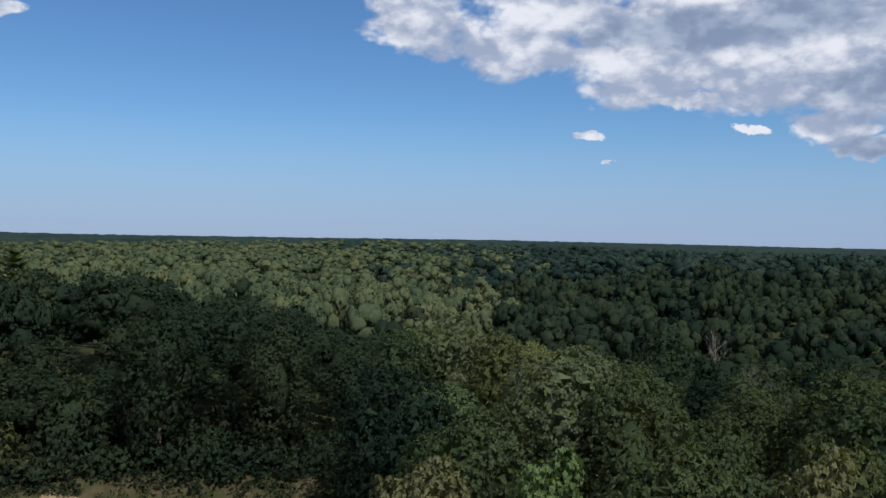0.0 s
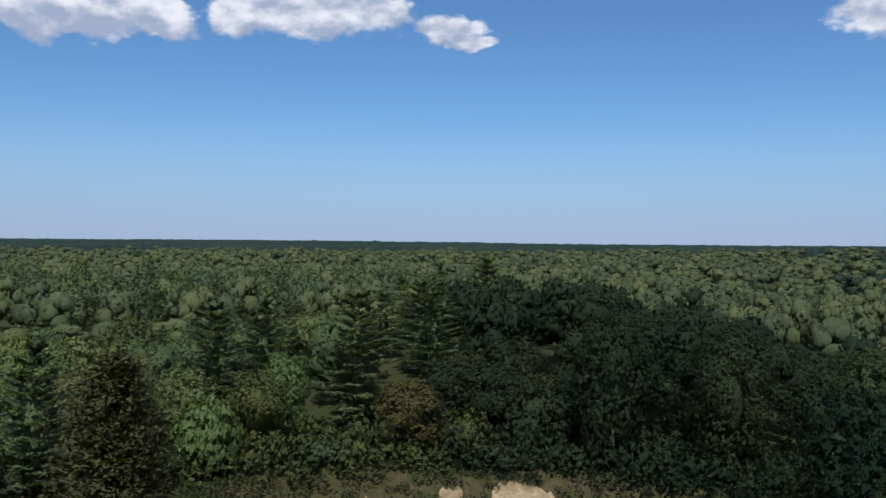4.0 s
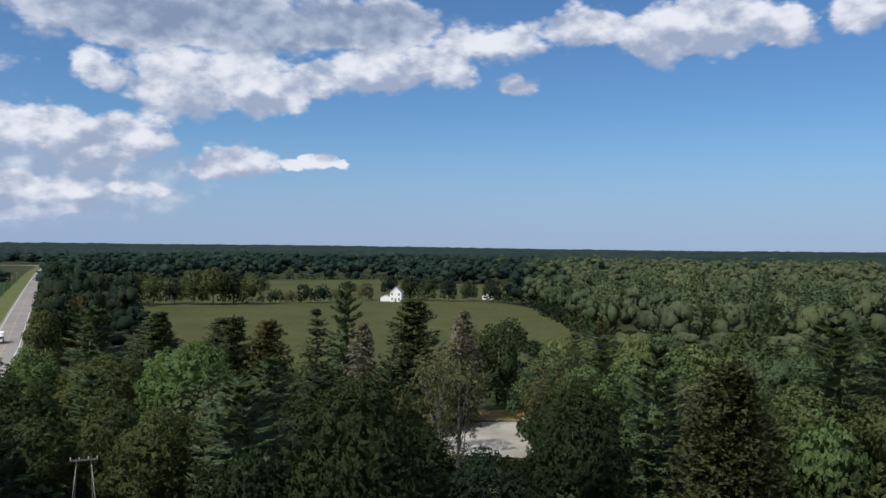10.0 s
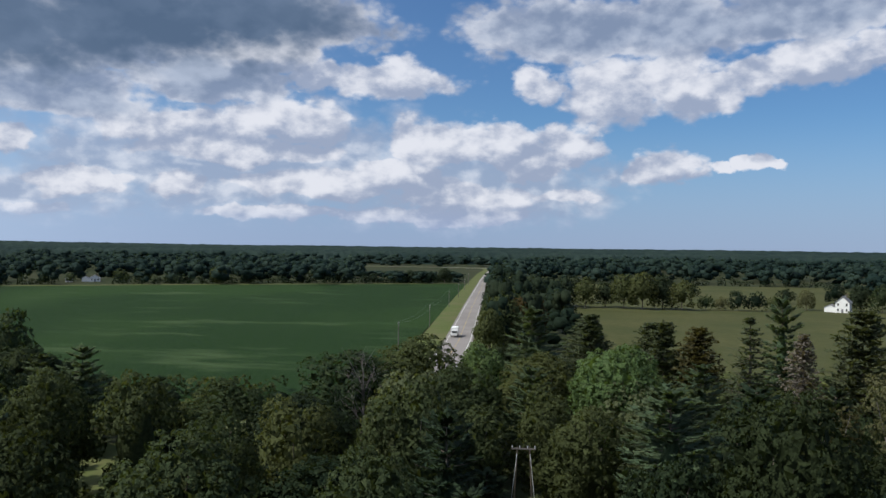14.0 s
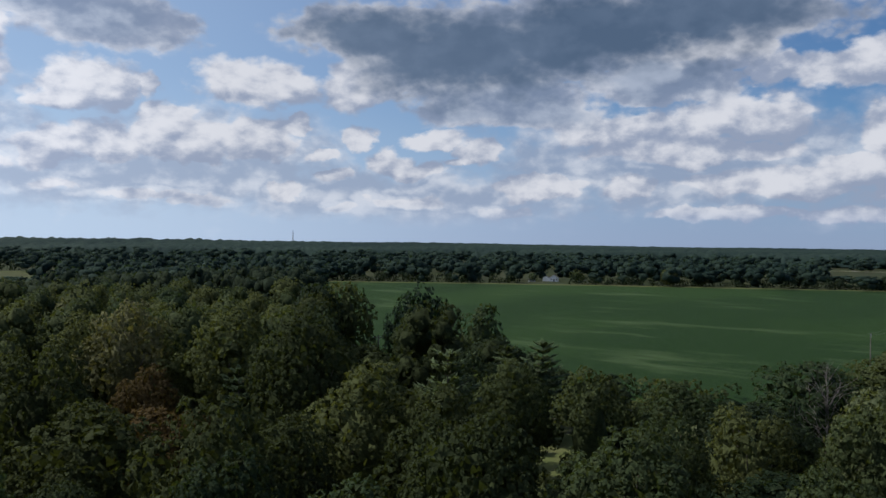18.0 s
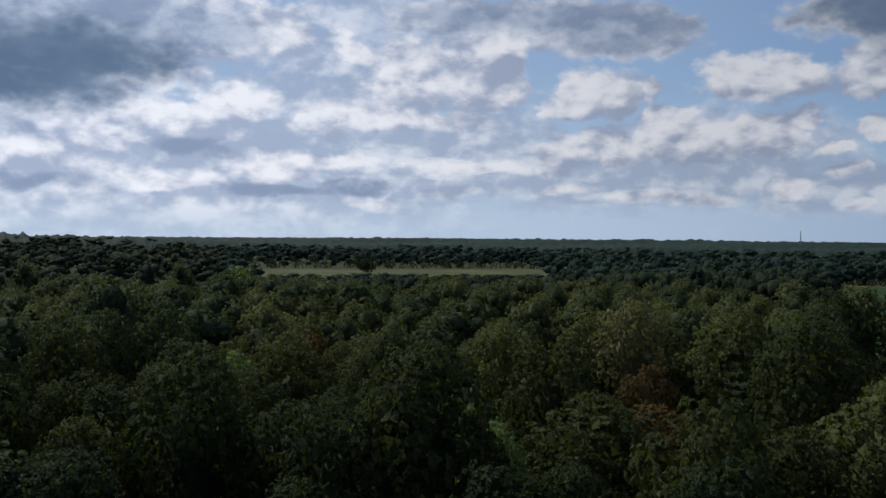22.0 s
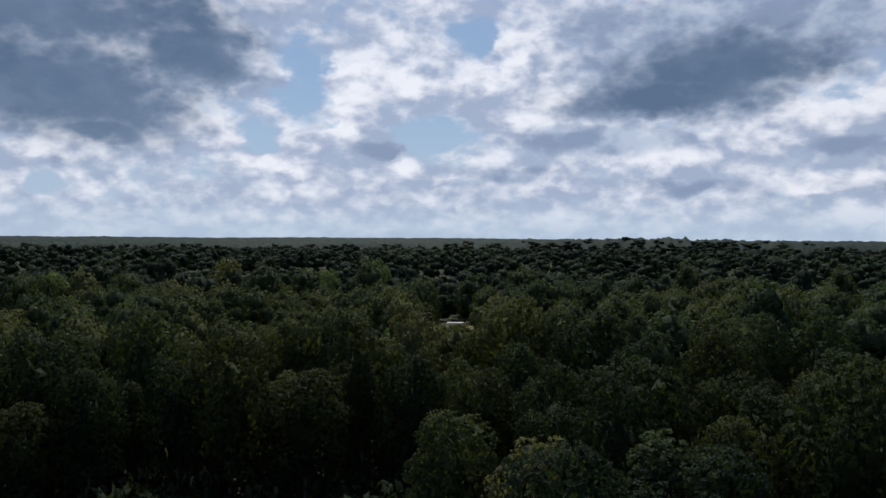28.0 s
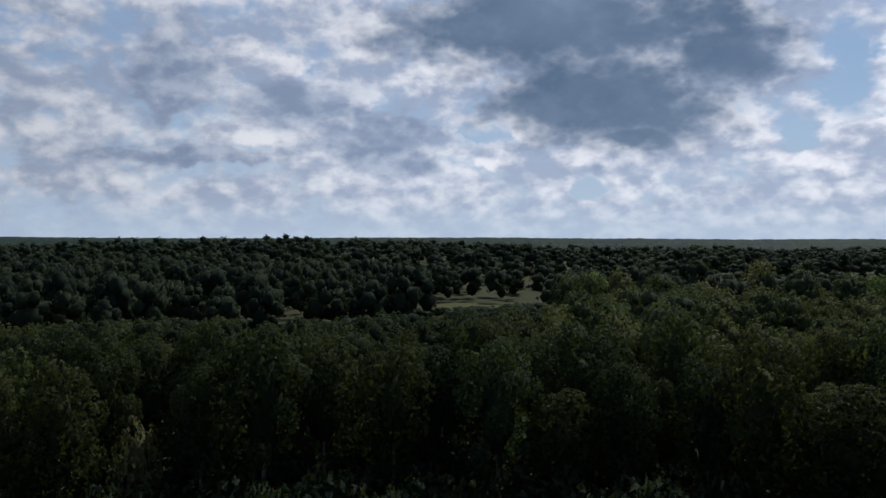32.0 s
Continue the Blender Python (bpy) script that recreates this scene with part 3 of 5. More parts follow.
def needles(rng, centres, normals, along, long, wide):
    """Needle sprays: long pointed triangles that lie along their boughs."""
    n = len(centres)
    side = along + rng.normal(size=(n, 3)) * 0.32
    side = unit(side - normals * (side * normals).sum(1, keepdims=True))
    up = np.cross(normals, side)
    a = (long * rng.uniform(0.6, 1.3, n))[:, None]
    b = (wide * rng.uniform(0.6, 1.3, n))[:, None]
    v = np.stack([centres + side * a, centres - side * a * 0.8 + up * b, centres - side * a * 0.8 - up * b], 1).reshape(-1, 3)
    return v, [np.arange(n * 3).reshape(-1, 3)]


def pine(rng, levels, arms, per, size, tall=20.0, wide=4.5, slim=0.34, bare=0.08, point=0.42, heart=0.16):
    """A white pine in metres: whorls of wide level boughs, each a flat plate of needle sprays turned up at its tip, with dark gaps between the tiers."""
    wood = [tube([(0, 0, -0.6), (0, 0, 6), (0.06, 0.05, 13), (0, 0, tall - 0.6)], [0.28, 0.21, 0.12, 0.03], 6)]
    cs, ns, ds, ls = [], [], [], []
    for i in range(levels):
        share = i / (levels - 1)
        length = wide * (1.04 - share) ** point * min(1.0, 0.72 + share)
        turn = rng.uniform(0, 6.28)
        for j in range(arms):
            if rng.uniform() < 0.12:
                continue
            a = turn + (j + rng.uniform(-0.3, 0.3)) * 2 * np.pi / arms
            r = max(0.45, length * rng.uniform(0.70, 1.15))
            z = tall * (bare + (0.965 - bare) * share) + rng.normal() * 0.18
            d = np.array([np.cos(a), np.sin(a), 0])
            across = np.array([-np.sin(a), np.cos(a), 0])
            rise = -0.05 + rng.uniform(-0.06, 0.12) + 0.85 * share ** 2.2
            wood.append(tube([(0, 0, z), d * r * 0.5 + [0, 0, z + rise * 0.4 * r], d * r + [0, 0, z + rise * r]], [0.06, 0.04, 0.015], 3))
            n = max(4, int(per * (0.35 + 0.65 * r / wide)))
            q = rng.uniform(0.28, 1.0, n)[:, None]
            w = rng.uniform(-1, 1, n)[:, None] * slim * (1.22 - q) * r
            mid = d * q * r + across * w + [0, 0, z] + np.array([0, 0, 1.0]) * (rise * q * r + 0.10 * r * q ** 3 + rng.normal(size=(n, 1)) * 0.10)
            cs.append(mid)
            ds.append(unit(d + across * np.sign(w) * 0.55 + [0, 0, 0.2 + rise]))
            ns.append(unit(np.array([0, 0, 1.0]) - d * (0.15 + 0.5 * rise) + rng.normal(size=(n, 3)) * 0.30))
            ls.append(unit(np.array([0, 0, 0.85]) + d * 0.30 + rng.normal(size=(n, 3)) * 0.22))
    c, n, d, l = np.concatenate(cs), np.concatenate(ns), np.concatenate(ds), np.concatenate(ls)
    v, f = needles(rng, c, n, d, size, size * 0.42)
    hv, hf = BALLS[0]
    hv2 = hv * [wide * heart, wide * heart, tall * 0.40] + [0, 0, tall * 0.46]
    return (*join([(v, f), (hv2, [hf])]), np.concatenate([np.repeat(l, 3, 0), hv])), join(wood)


def conifer(rng, levels, arms, stations, size, droop=0.1, taper=0.85, bare=0.12, gaps=0.0, needles=3, whorl=0.0, tall=20.0, wide=4.5, slim=0.36, lift=0.0, shag=0.4):
    """A conifer in metres: needle sprays and wood."""
    wood = [tube([(0, 0, -0.6), (0, 0, 6), (0.06, 0.05, 13), (0, 0, tall - 0.2)], [0.28, 0.21, 0.12, 0.03], 7)]
    cs, ns = [], []
    for i in range(levels):
        share = (i + rng.uniform(-0.3, 0.3) * (1 - whorl)) / levels
        z = tall * (bare + (1 - bare) * share)
        length = wide * np.clip(1 - share, 0, 1) ** taper * min(1.0, 0.66 + share * 1.5)
        turn = rng.uniform(0, 6.28)
        for j in range(arms):
            if rng.uniform() < gaps:
                continue
            a = turn + (j + rng.uniform(-0.25, 0.25)) * 2 * np.pi / arms
            r = max(0.35, length * rng.uniform(0.70, 1.15))
            d = np.array([np.cos(a), np.sin(a), 0])
            across = np.array([-np.sin(a), np.cos(a), 0])
            s = np.linspace(0.12, 1, stations)
            rise = 0.55 * share - droop + lift * rng.uniform(0.2, 1.0)
            p = d * (s * r)[:, None] + np.array([0, 0, z]) + np.stack([0 * s, 0 * s, (rise * s + 0.22 * s * s) * r], 1)
            wood.append(tube([(0, 0, z), p[stations // 2], p[-1]], np.array([0.06, 0.04, 0.015]) * (1.0 if needles else 0.6), 3))
            for q in range(needles):
                off = (rng.uniform(-1, 1, stations) * slim * (1.2 - s) * r + rng.normal(size=stations) * 0.12)[:, None] * across
                cs.append(p + off + rng.normal(size=p.shape) * [0.15, 0.15, 0.10 + shag * 0.12])
                ns.append(unit(np.tile([0, 0, 1.0], (stations, 1)) + d * -0.3 + rng.normal(size=p.shape) * shag))
            if not needles:
                for q in range(1, stations):
                    for sgn in (-1, 1):
                        wood.append(tube([p[q], p[q] + across * sgn * 0.26 * r * (1.2 - s[q]) * rng.uniform(0.5, 1.3) + d * 0.15 * r - [0, 0, rng.uniform(0, 0.35)]], [0.014, 0.006], 3))
    if needles:
        c, n = np.concatenate(cs), np.concatenate(ns)
        v, f = sprays(rng, c, n, size, size * 0.5)
        out = unit(c * [1, 1, 0] + rng.normal(size=c.shape) * 0.2)
        return (v, f, np.repeat(unit(out * 0.8 + n * 0.45 + [0, 0, 0.15]), 3, 0)), join(wood)
    return None, join(wood)


def bare_tree(rng, tall=16.0, wide=4.0):
    """A leafless tree in metres."""
    wood = [tube([(0, 0, -0.6), (0.2, 0, 5), (0, 0.2, 10), (0.2, 0, tall - 0.6)], [0.17, 0.12, 0.07, 0.015], 6)]
    for k in range(22):
        z = tall * rng.uniform(0.35, 0.88)
        a = rng.uniform(0, 6.28)
        r = wide * rng.uniform(0.5, 1.0) * (1.25 - z / tall)
        e = np.array([np.cos(a) * r, np.sin(a) * r, min(tall, z + rng.uniform(1.6, 4.2))])
        wood.append(limb(rng, (0, 0, z), e, 0.045, 0.012, 0.0, 4, 4))
        for _ in range(5):
            s = rng.uniform(0.3, 0.95)
            c = np.array([0, 0, z]) * (1 - s) + e * s
            wood.append(limb(rng, c, c + [rng.normal() * 0.8, rng.normal() * 0.8, rng.uniform(0.5, 1.8)], 0.018, 0.007, 0.0, 3, 3))
    return join(wood)


# ---- the lie of the land ----
def bearing(a, d):
    a = np.radians(a)
    return -np.sin(a) * d, np.cos(a) * d


def bump_at(x, y, a, d, rise, wide, deep=None):
    cx, cy = bearing(a, d)
    ux, uy = bearing(a, 1.0)
    along = (x - cx) * ux + (y - cy) * uy
    across = (x - cx) * uy - (y - cy) * ux
    return rise * np.exp(-(across / wide) ** 2 - (along / (deep or wide)) ** 2)


def height(x, y):
    """Ground height: nearly level by the road, a wooded hill, a valley and far ridges."""
    x, y = np.asarray(x, float), np.asarray(y, float)
    d = np.hypot(x, y)
    z = 1.2 * np.sin(x / 210 + 0.6) * np.sin(y / 170) * np.clip((d - 250) / 300, 0, 1)
    z = z + bump_at(x, y, 27, 170, 9, 46, 40) + bump_at(x, y, 16, 152, 4, 36)
    aim = (np.degrees(np.arctan2(-x, y)) + 60) % 360 - 60
    z = z + 4.5 * np.exp(-((d - 205) / 55) ** 2) * np.clip((aim - 134) / 10, 0, 1) * np.clip((236 - aim) / 8, 0, 1)
    z = z - bump_at(x, y, -16, 230, 8, 100, 110) - bump_at(x, y, 3, 430, 10, 100, 190)
    z = z - bump_at(x, y, 172, 420, 9, 160, 110) - bump_at(x, y, 212, 420, 10, 160, 110)
    bank = np.clip((106 + 1.2 * np.sin(x / 6.0) - d) / 6.0, 0, 1)
    z = z - 6.0 * bank * np.clip((d - 55) / 30, 0, 1) * np.clip((aim - 2) / 4, 0, 1) * np.clip((46 - aim) / 4, 0, 1)
    z = z + 1.3 * np.exp(-((d - 109) / 5.5) ** 2) * np.clip((aim - 4) / 4, 0, 1) * np.clip((46 - aim) / 4, 0, 1)
    z = z + bump_at(x, y, -22, 620, 9, 260, 180) + bump_at(x, y, 4, 1500, 10, 500, 300)
    z = z + bump_at(x, y, 190, 1500, 16, 330, 200) + bump_at(x, y, 248, 800, 12, 330, 220)
    z = z + bump_at(x, y, 150, 2600, 14, 1500, 400) + bump_at(x, y, 40, 3200, 6, 2500, 600)
    z = z + 5 * np.clip((d - 2800) / 1700, 0, 1) ** 2
    return z + np.clip((d - 1500) / 3000, 0, 1) * (3 + 5 * np.sin(x / 620 + 1.0) * np.sin(y / 540 + 0.5))


rings = np.concatenate([[0.0], np.unique(np.concatenate([np.geomspace(12, 4700, 110), np.linspace(94, 112, 24)]))])
spokes = 400
ra, rr = np.meshgrid(np.arange(spokes) * 2 * np.pi / spokes, rings[1:], indexing="xy")
gx, gy = (np.cos(ra) * rr).ravel(), (np.sin(ra) * rr).ravel()
gv = np.concatenate([[[0, 0, 0]], np.stack([gx, gy, height(gx, gy)], 1)])
gi, gj = np.meshgrid(np.arange(len(rings) - 2), np.arange(spokes), indexing="ij")
gq = np.stack([1 + gi * spokes + gj, 1 + gi * spokes + (gj + 1) % spokes, 1 + (gi + 1) * spokes + (gj + 1) % spokes, 1 + (gi + 1) * spokes + gj], -1).reshape(-1, 4)
gt = np.stack([np.zeros(spokes, int), 1 + np.arange(spokes), 1 + (np.arange(spokes) + 1) % spokes], 1)
ground = new("ground", mesh_of("ground", gv, [gq, gt], FLOOR))
tagged(ground, "dark forest floor of earth, moss and leaf litter", "ground", kind="structure")


def sheet(name, corners, mat, lift, label, category, nx=24, ny=24, kind="structure"):
    """A patch of ground draped over the land between four corners."""
    a, b, c, d = [np.array(p, float) for p in corners]
    s, t = np.meshgrid(np.linspace(0, 1, nx), np.linspace(0, 1, ny), indexing="xy")
    s, t = s.ravel()[:, None], t.ravel()[:, None]
    p = (a * (1 - s) + b * s) * (1 - t) + (d * (1 - s) + c * s) * t
    v = np.concatenate([p, (height(p[:, 0], p[:, 1]) + lift)[:, None]], 1)
    i, j = np.meshgrid(np.arange(nx - 1), np.arange(ny - 1), indexing="xy")
    k = (j * nx + i).ravel()
    f = np.stack([k, k + 1, k + nx + 1, k + nx], 1)
    ob = new(name, mesh_of(name, v, [f], mat))
    return tagged(ob, label, category, kind=kind)


FIELD = [(-150, -38.8), (-655, -77.9), (-420, -440), (-130, -150)]
MEADOWS = [[(-195, 0), (-415, -4), (-372, 186), (-192, 124)]]
sheet("crop_field", FIELD, CROP, 0.25, "broad deep-green field of low crop with paler streaks", "field", 60, 60)
sheet("meadow", [(-195, 2), (-412, -4), (-366, 182), (-188, 120)], MEADOW, 0.25, "olive-green mown meadow behind the row of conifers", "meadow", 40, 40)


def inside(x, y, poly):
    hit = False
    for k in range(len(poly)):
        (x0, y0), (x1, y1) = poly[k], poly[k - 1]
        if (y0 > y) != (y1 > y) and x < (x1 - x0) * (y - y0) / (y1 - y0) + x0:
            hit = not hit
    return hit


sheet("gravel_lot", [(-114, 41), (-135, 46), (-132, 62), (-108, 54)], GRAVEL, 0.12, "pale bare gravel lot among the trees", "gravel lot", 16, 16)
sheet("gravel_track", [(-92, 60), (-104, 66), (-100, 72), (-90, 68)], GRAVEL, 0.12, "pale bare gravel track under the trees", "track", 8, 8)
sheet("dry_grass", [(-134.8, 52), (-143, 56), (-140, 67), (-131, 63)], DRY, 0.30, "tawny dry grass behind the gravel lot", "grass", 10, 10)
sheet("lawn", [(-90, -46), (-120, -58), (-112, -76), (-86, -64)], VERGE, 0.12, "sunlit yellow-green lawn between the trees", "lawn", 12, 12)
sheet("far_meadow", [(-413, -3), (-700, -40), (-720, 210), (-367, 184)], MEADOW, 0.2, "pale green pasture with scattered hedges", "meadow", 40, 40)
sheet("far_meadow", [(-470, 172), (-640, 240), (-600, 330), (-440, 240)], MEADOW, 0.35, "pale green pasture with scattered hedges", "meadow", 24, 24)
sheet("far_field", [(-60, -610), (-325, -620), (-368, -782), (-78, -782)], HAY, 0.2, "light green hayfield beyond the wood", "field", 30, 30)
sheet("camp_clearing", [(96, -252), (113, -246), (146, -312), (124, -324)], DRY, 0.15, "trodden sandy clearing among the trees", "clearing", 16, 16)
sheet("green_clearing", [(306, -178), (352, -212), (338, -268), (294, -244)], MEADOW, 0.2, "mown green clearing in the wood", "lawn", 20, 20)
sheet("field_margin", [(-648, -86), (-660, -86), (-430, -446), (-422, -438)], VERGE, 0.3, "pale grass margin at the field's far side", "grass", 6, 60)

def bank_strip(name, aa, low, top, mat, lift, label, category, rows=12):
    """Ground on the bank between two distances along bearings aa."""
    ds = np.linspace(0, 1, rows)[:, None] * (top - low) + low
    px, py = bearing(np.tile(aa, (rows, 1)), ds)
    v = np.stack([px.ravel(), py.ravel(), height(px, py).ravel() + lift], 1)
    w = len(aa)
    i, j = np.meshgrid(np.arange(w - 1), np.arange(rows - 1), indexing="xy")
    k = (j * w + i).ravel()
    return tagged(new(name, mesh_of(name, v, [np.stack([k, k + 1, k + w + 1, k + w], 1)], mat)), label, category, kind="structure")


aa = np.linspace(4, 46, 200)
bank_strip("earth_bank", aa, np.full(200, 94.5), 106.6 + 0.4 * np.sin(aa * 3.1), EARTH, 0.10, "brown earth bank with thin dry grass", "bank", 14)
# bare sand on the face of the bank: bearings from, to, how high it reaches
SANDY = ((13.0, 14.8, 0.5), (15.4, 16.9, 0.35), (17.2, 18.4, 0.25), (18.8, 21.2, 0.6), (22.0, 26.4, 0.95), (28.4, 30.0, 0.35), (33.8, 35.4, 0.4), (38.7, 40.1, 0.4), (41.2, 42.4, 0.25))
for a0, a1, reach in SANDY:
    aa = np.linspace(a0, a1, 34)
    hump = 1.15 * np.sin(np.linspace(0, np.pi, 34)) ** 0.55
    top = 103.5 + hump * (reach + 0.22 * np.sin(aa * 5 + a0) + 0.14 * np.sin(aa * 11) + 0.07 * np.sin(aa * 29))
    bank_strip("sand_bank", aa, np.full(34, 96.0), top, SAND, 0.20, "bare pale sand on an eroded bank below the trees", "sand bank")


# road: centre line from beside the wood out to the bend
ROAD = [(-120, -25.5), (-262, -34), (-395, -45.3), (-712, -71), (-930, -88), (-1090, -97), (-1160, -108), (-1190, -145), (-1200, -220), (-1198, -310)]


def strip(name, line, off0, off1, mat, lift, label, category, parent=None):
    p = np.array(line, float)
    s = np.concatenate([[0], np.cumsum(np.linalg.norm(np.diff(p, axis=0), axis=1))])
    q = np.arange(0, s[-1], 8.0)
    x, y = np.interp(q, s, p[:, 0]), np.interp(q, s, p[:, 1])
    t = unit(np.stack([np.gradient(x), np.gradient(y)], 1))
    nrm = np.stack([-t[:, 1], t[:, 0]], 1)
    c = np.stack([x, y], 1)
    v = np.concatenate([c + nrm * off0, c + nrm * off1])
    v = np.concatenate([v, (height(v[:, 0], v[:, 1]) + lift)[:, None]], 1)
    k = np.arange(len(q) - 1)
    f = np.stack([k, k + 1, k + 1 + len(q), k + len(q)], 1)
    ob = new(name, mesh_of(name, v, [f], mat))
    if parent:
        ob.parent = parent
        return ob
    return tagged(ob, label, category, kind="structure")


road = strip("road", ROAD, -4.6, 4.6, ASPHALT, 0.35, "grey two-lane asphalt road running straight to the horizon", "road")
strip("edge_line", ROAD, -3.72, -3.54, PAINT, 0.37, "", "", road)
strip("edge_line", ROAD, 3.54, 3.72, PAINT, 0.37, "", "", road)
strip("centre_line", ROAD, -0.07, 0.07, YELLOW, 0.37, "", "", road)
strip("verge", ROAD, 4.6, 12.6, VERGE, 0.32, "mown light-green grass verge beside the road", "verge")
strip("verge", ROAD, -12.0, -4.6, VERGE, 0.32, "mown light-green grass verge beside the road", "verge")


# ---- trees ----
def proto(name, pair, leaf, wood=BARK):
    """The meshes of one kind of tree."""
    crown, trunk = pair
    return (mesh_of(name + "_crown", crown[0], crown[1], leaf, crown[2]) if crown else None, mesh_of(name + "_trunk", *trunk, wood))


SHAPES = {
    "round": [broadleaf(R(10 + k), 13 + 2 * k, 88, 11, 0.145, tuft=0.36, full=0.35) for k in range(5)],
    "round far": [broadleaf(R(20 + k), 12 + 2 * k, 44, 4, 0.33, core=20, tall=12.0, tuft=0.52, rough=0.12, inner=0.24, full=1.0) for k in range(5)],
    "loose": [broadleaf(R(30 + k), 18, 52, 7, 0.19, tuft=0.36, bough=0.31, ragged=0.22, thin=0.08) for k in range(3)],
    "birch": [broadleaf(R(36 + k), 34, 12, 13, 0.17, core=0, low=0.16, tall=18.0, wide=4.0, bough=0.26, ragged=0.5, thin=0.25, tuft=0.6) for k in range(3)],
    "shrub": [broadleaf(R(40 + k), 7, 18, 11, 0.19, low=0.0, tall=4.0, wide=3.0, bough=0.42, tuft=0.42, core=20, full=1.0) for k in range(3)],
    "pine": [pine(R(50 + k), 14, 7, 72, 0.40, wide=4.8, slim=0.40) for k in range(4)],
    "spruce": [conifer(R(60 + k), 22, 8, 8, 0.36, droop=0.34, needles=6, taper=0.50, bare=0.03, gaps=0.14, shag=0.6, whorl=0.6) for k in range(3)],
    "thin": [conifer(R(70), 24, 6, 6, 0.34, droop=0.35, needles=3, taper=0.9, bare=0.08, gaps=0.25)],
    "feather": [conifer(R(66 + k), 44, 9, 9, 0.27, droop=-0.10, needles=6, taper=0.55, bare=0.02, shag=1.1, lift=0.2) for k in range(2)],
    "dead": [conifer(R(80 + k), 30, 7, 6, 0.34, droop=0.40, needles=3, taper=0.65, bare=0.06, gaps=0.12, shag=0.9) for k in range(2)],
    "bare": [(None, bare_tree(R(90 + k))) for k in range(2)],
}
SIZES = {"round": (15.0, 5.0), "round far": (12.0, 5.0), "loose": (15.0, 5.0), "birch": (18.0, 4.0), "shrub": (4.0, 3.0), "bare": (16.0, 4.0)}
MESHES = {}
LABELS = {
    "green": "broadleaf tree with a full mid-green crown", "fresh": "broadleaf tree with a full green crown, lightened as if in sun", "dark": "broadleaf tree with a dense dark-green crown, shade mixed into its colour", "deep": "broadleaf tree with a dense dark-green crown, shade mixed into its colour",
    "bright": "broadleaf tree with a fresh yellow-green crown", "pale": "broadleaf tree with a silvery pale-green crown",
    "yellow": "broadleaf tree with a yellowing olive crown", "rust": "broadleaf tree turning rusty brown",
    "pine": "tall white pine with layered blue-green boughs", "shaded_pine": "pine with layered level boughs, cloud shade in its dark green", "spruce": "dark spruce with drooping boughs",
    "olive": "broadleaf tree with a dense olive-brown crown", "brown": "conifer with thinning brownish foliage",
}
GROUPS = {"round": "broadleaf trees of the wood", "round far": "broadleaf trees of the wood", "loose": "broadleaf trees of the wood", "birch": "thin birches at the wood's edge", "shrub": "shrubs at the wood's edge",
          "pine": "pines of the wood", "spruce": "spruces by the meadow", "thin": "spruces by the meadow", "feather": "feathery larches", "dead": "dead conifers", "bare": "leafless trees"}
planted = []


def plant(shape, hue, x, y, h, r, sink=0.0):
    """One tree: an empty at its foot with trunk and crown."""
    if shape == "round" and math.hypot(x, y) > 128:
        shape = "round far"
    if shape.startswith("round") and h < 10.5:
        shape = "shrub"
    pick = len(planted) % len(SHAPES[shape])
    key = (shape, pick, hue)
    if key not in MESHES:
        MESHES[key] = proto(shape + "_" + hue, SHAPES[shape][pick], LEAF.get(hue), GREY_WOOD if shape in ("dead", "bare", "birch") else BARK)
    crown, trunk = MESHES[key]
    name = {"shrub": "shrub", "pine": "pine_tree", "spruce": "spruce_tree", "thin": "spruce_tree", "feather": "larch_tree", "dead": "dead_spruce_tree", "bare": "bare_tree", "birch": "birch_tree"}.get(shape, "broadleaf_tree")
    label = {"feather": "broad feathery larch in fine olive-brown needles", "dead": "dead spruce with bare grey boughs", "bare": "leafless grey tree with bare branching limbs", "birch": "sparse pale-stemmed birch in thin " + hue + " leaf", "shrub": "bushy shrub in " + hue + " leaf beside taller trees"}.get(shape, LABELS.get(hue, ""))
    foot = new(name)
    foot.matrix_world = pose(x, y, float(height(x, y)) - sink, 0, 0, (x * 37 + y * 91) % 360) @ Matrix.Diagonal((r / SIZES.get(shape, (20.0, 4.5))[1], r / SIZES.get(shape, (20.0, 4.5))[1], h / SIZES.get(shape, (20.0, 4.5))[0], 1))
    tagged(foot, label, "shrub" if shape == "shrub" else "tree", GROUPS[shape])
    part("trunk", trunk, None, foot)
    if crown:
        part("crown", crown, None, foot)
    planted.append((x, y, 1.2 if shape in ("bare", "dead", "thin", "birch") else r))
    return foot


# trees that stand out
plant("spruce", "spruce", -128.4, 41.8, 21.6 - float(height(-128.4, 41.8)), 7.4)
plant("pine", "pine", -145.9, 34.8, 21.5 - float(height(-145.9, 34.8)), 5.6)
plant("thin", "spruce", -137.2, 28.0, 19.8 - float(height(-137.2, 28.0)), 7)
plant("dead", "ash", -133.5, 34.9, 17.6 - float(height(-133.5, 34.9)), 5.1)
plant("dead", "ash", -132.2, 52.0, 19.2 - float(height(-132.2, 52.0)), 5.7)
plant("loose", "green", -138.3, 63.1, 18.5 - float(height(-138.3, 63.1)), 5)
plant("spruce", "brown", -148.4, 22.0, 16.8 - float(height(-148.4, 22.0)), 6.2)
plant("spruce", "spruce", -151.1, 16.4, 17.5 - float(height(-151.1, 16.4)), 5.7)
plant("spruce", "spruce", -155.0, 3.9, 18.1 - float(height(-155.0, 3.9)), 5.9)
plant("round", "bright", -107.8, 6.1, 18.1 - float(height(-107.8, 6.1)), 6.4)
plant("pine", "pine", -75.5, 8.9, 17.6 - float(height(-75.5, 8.9)), 6)
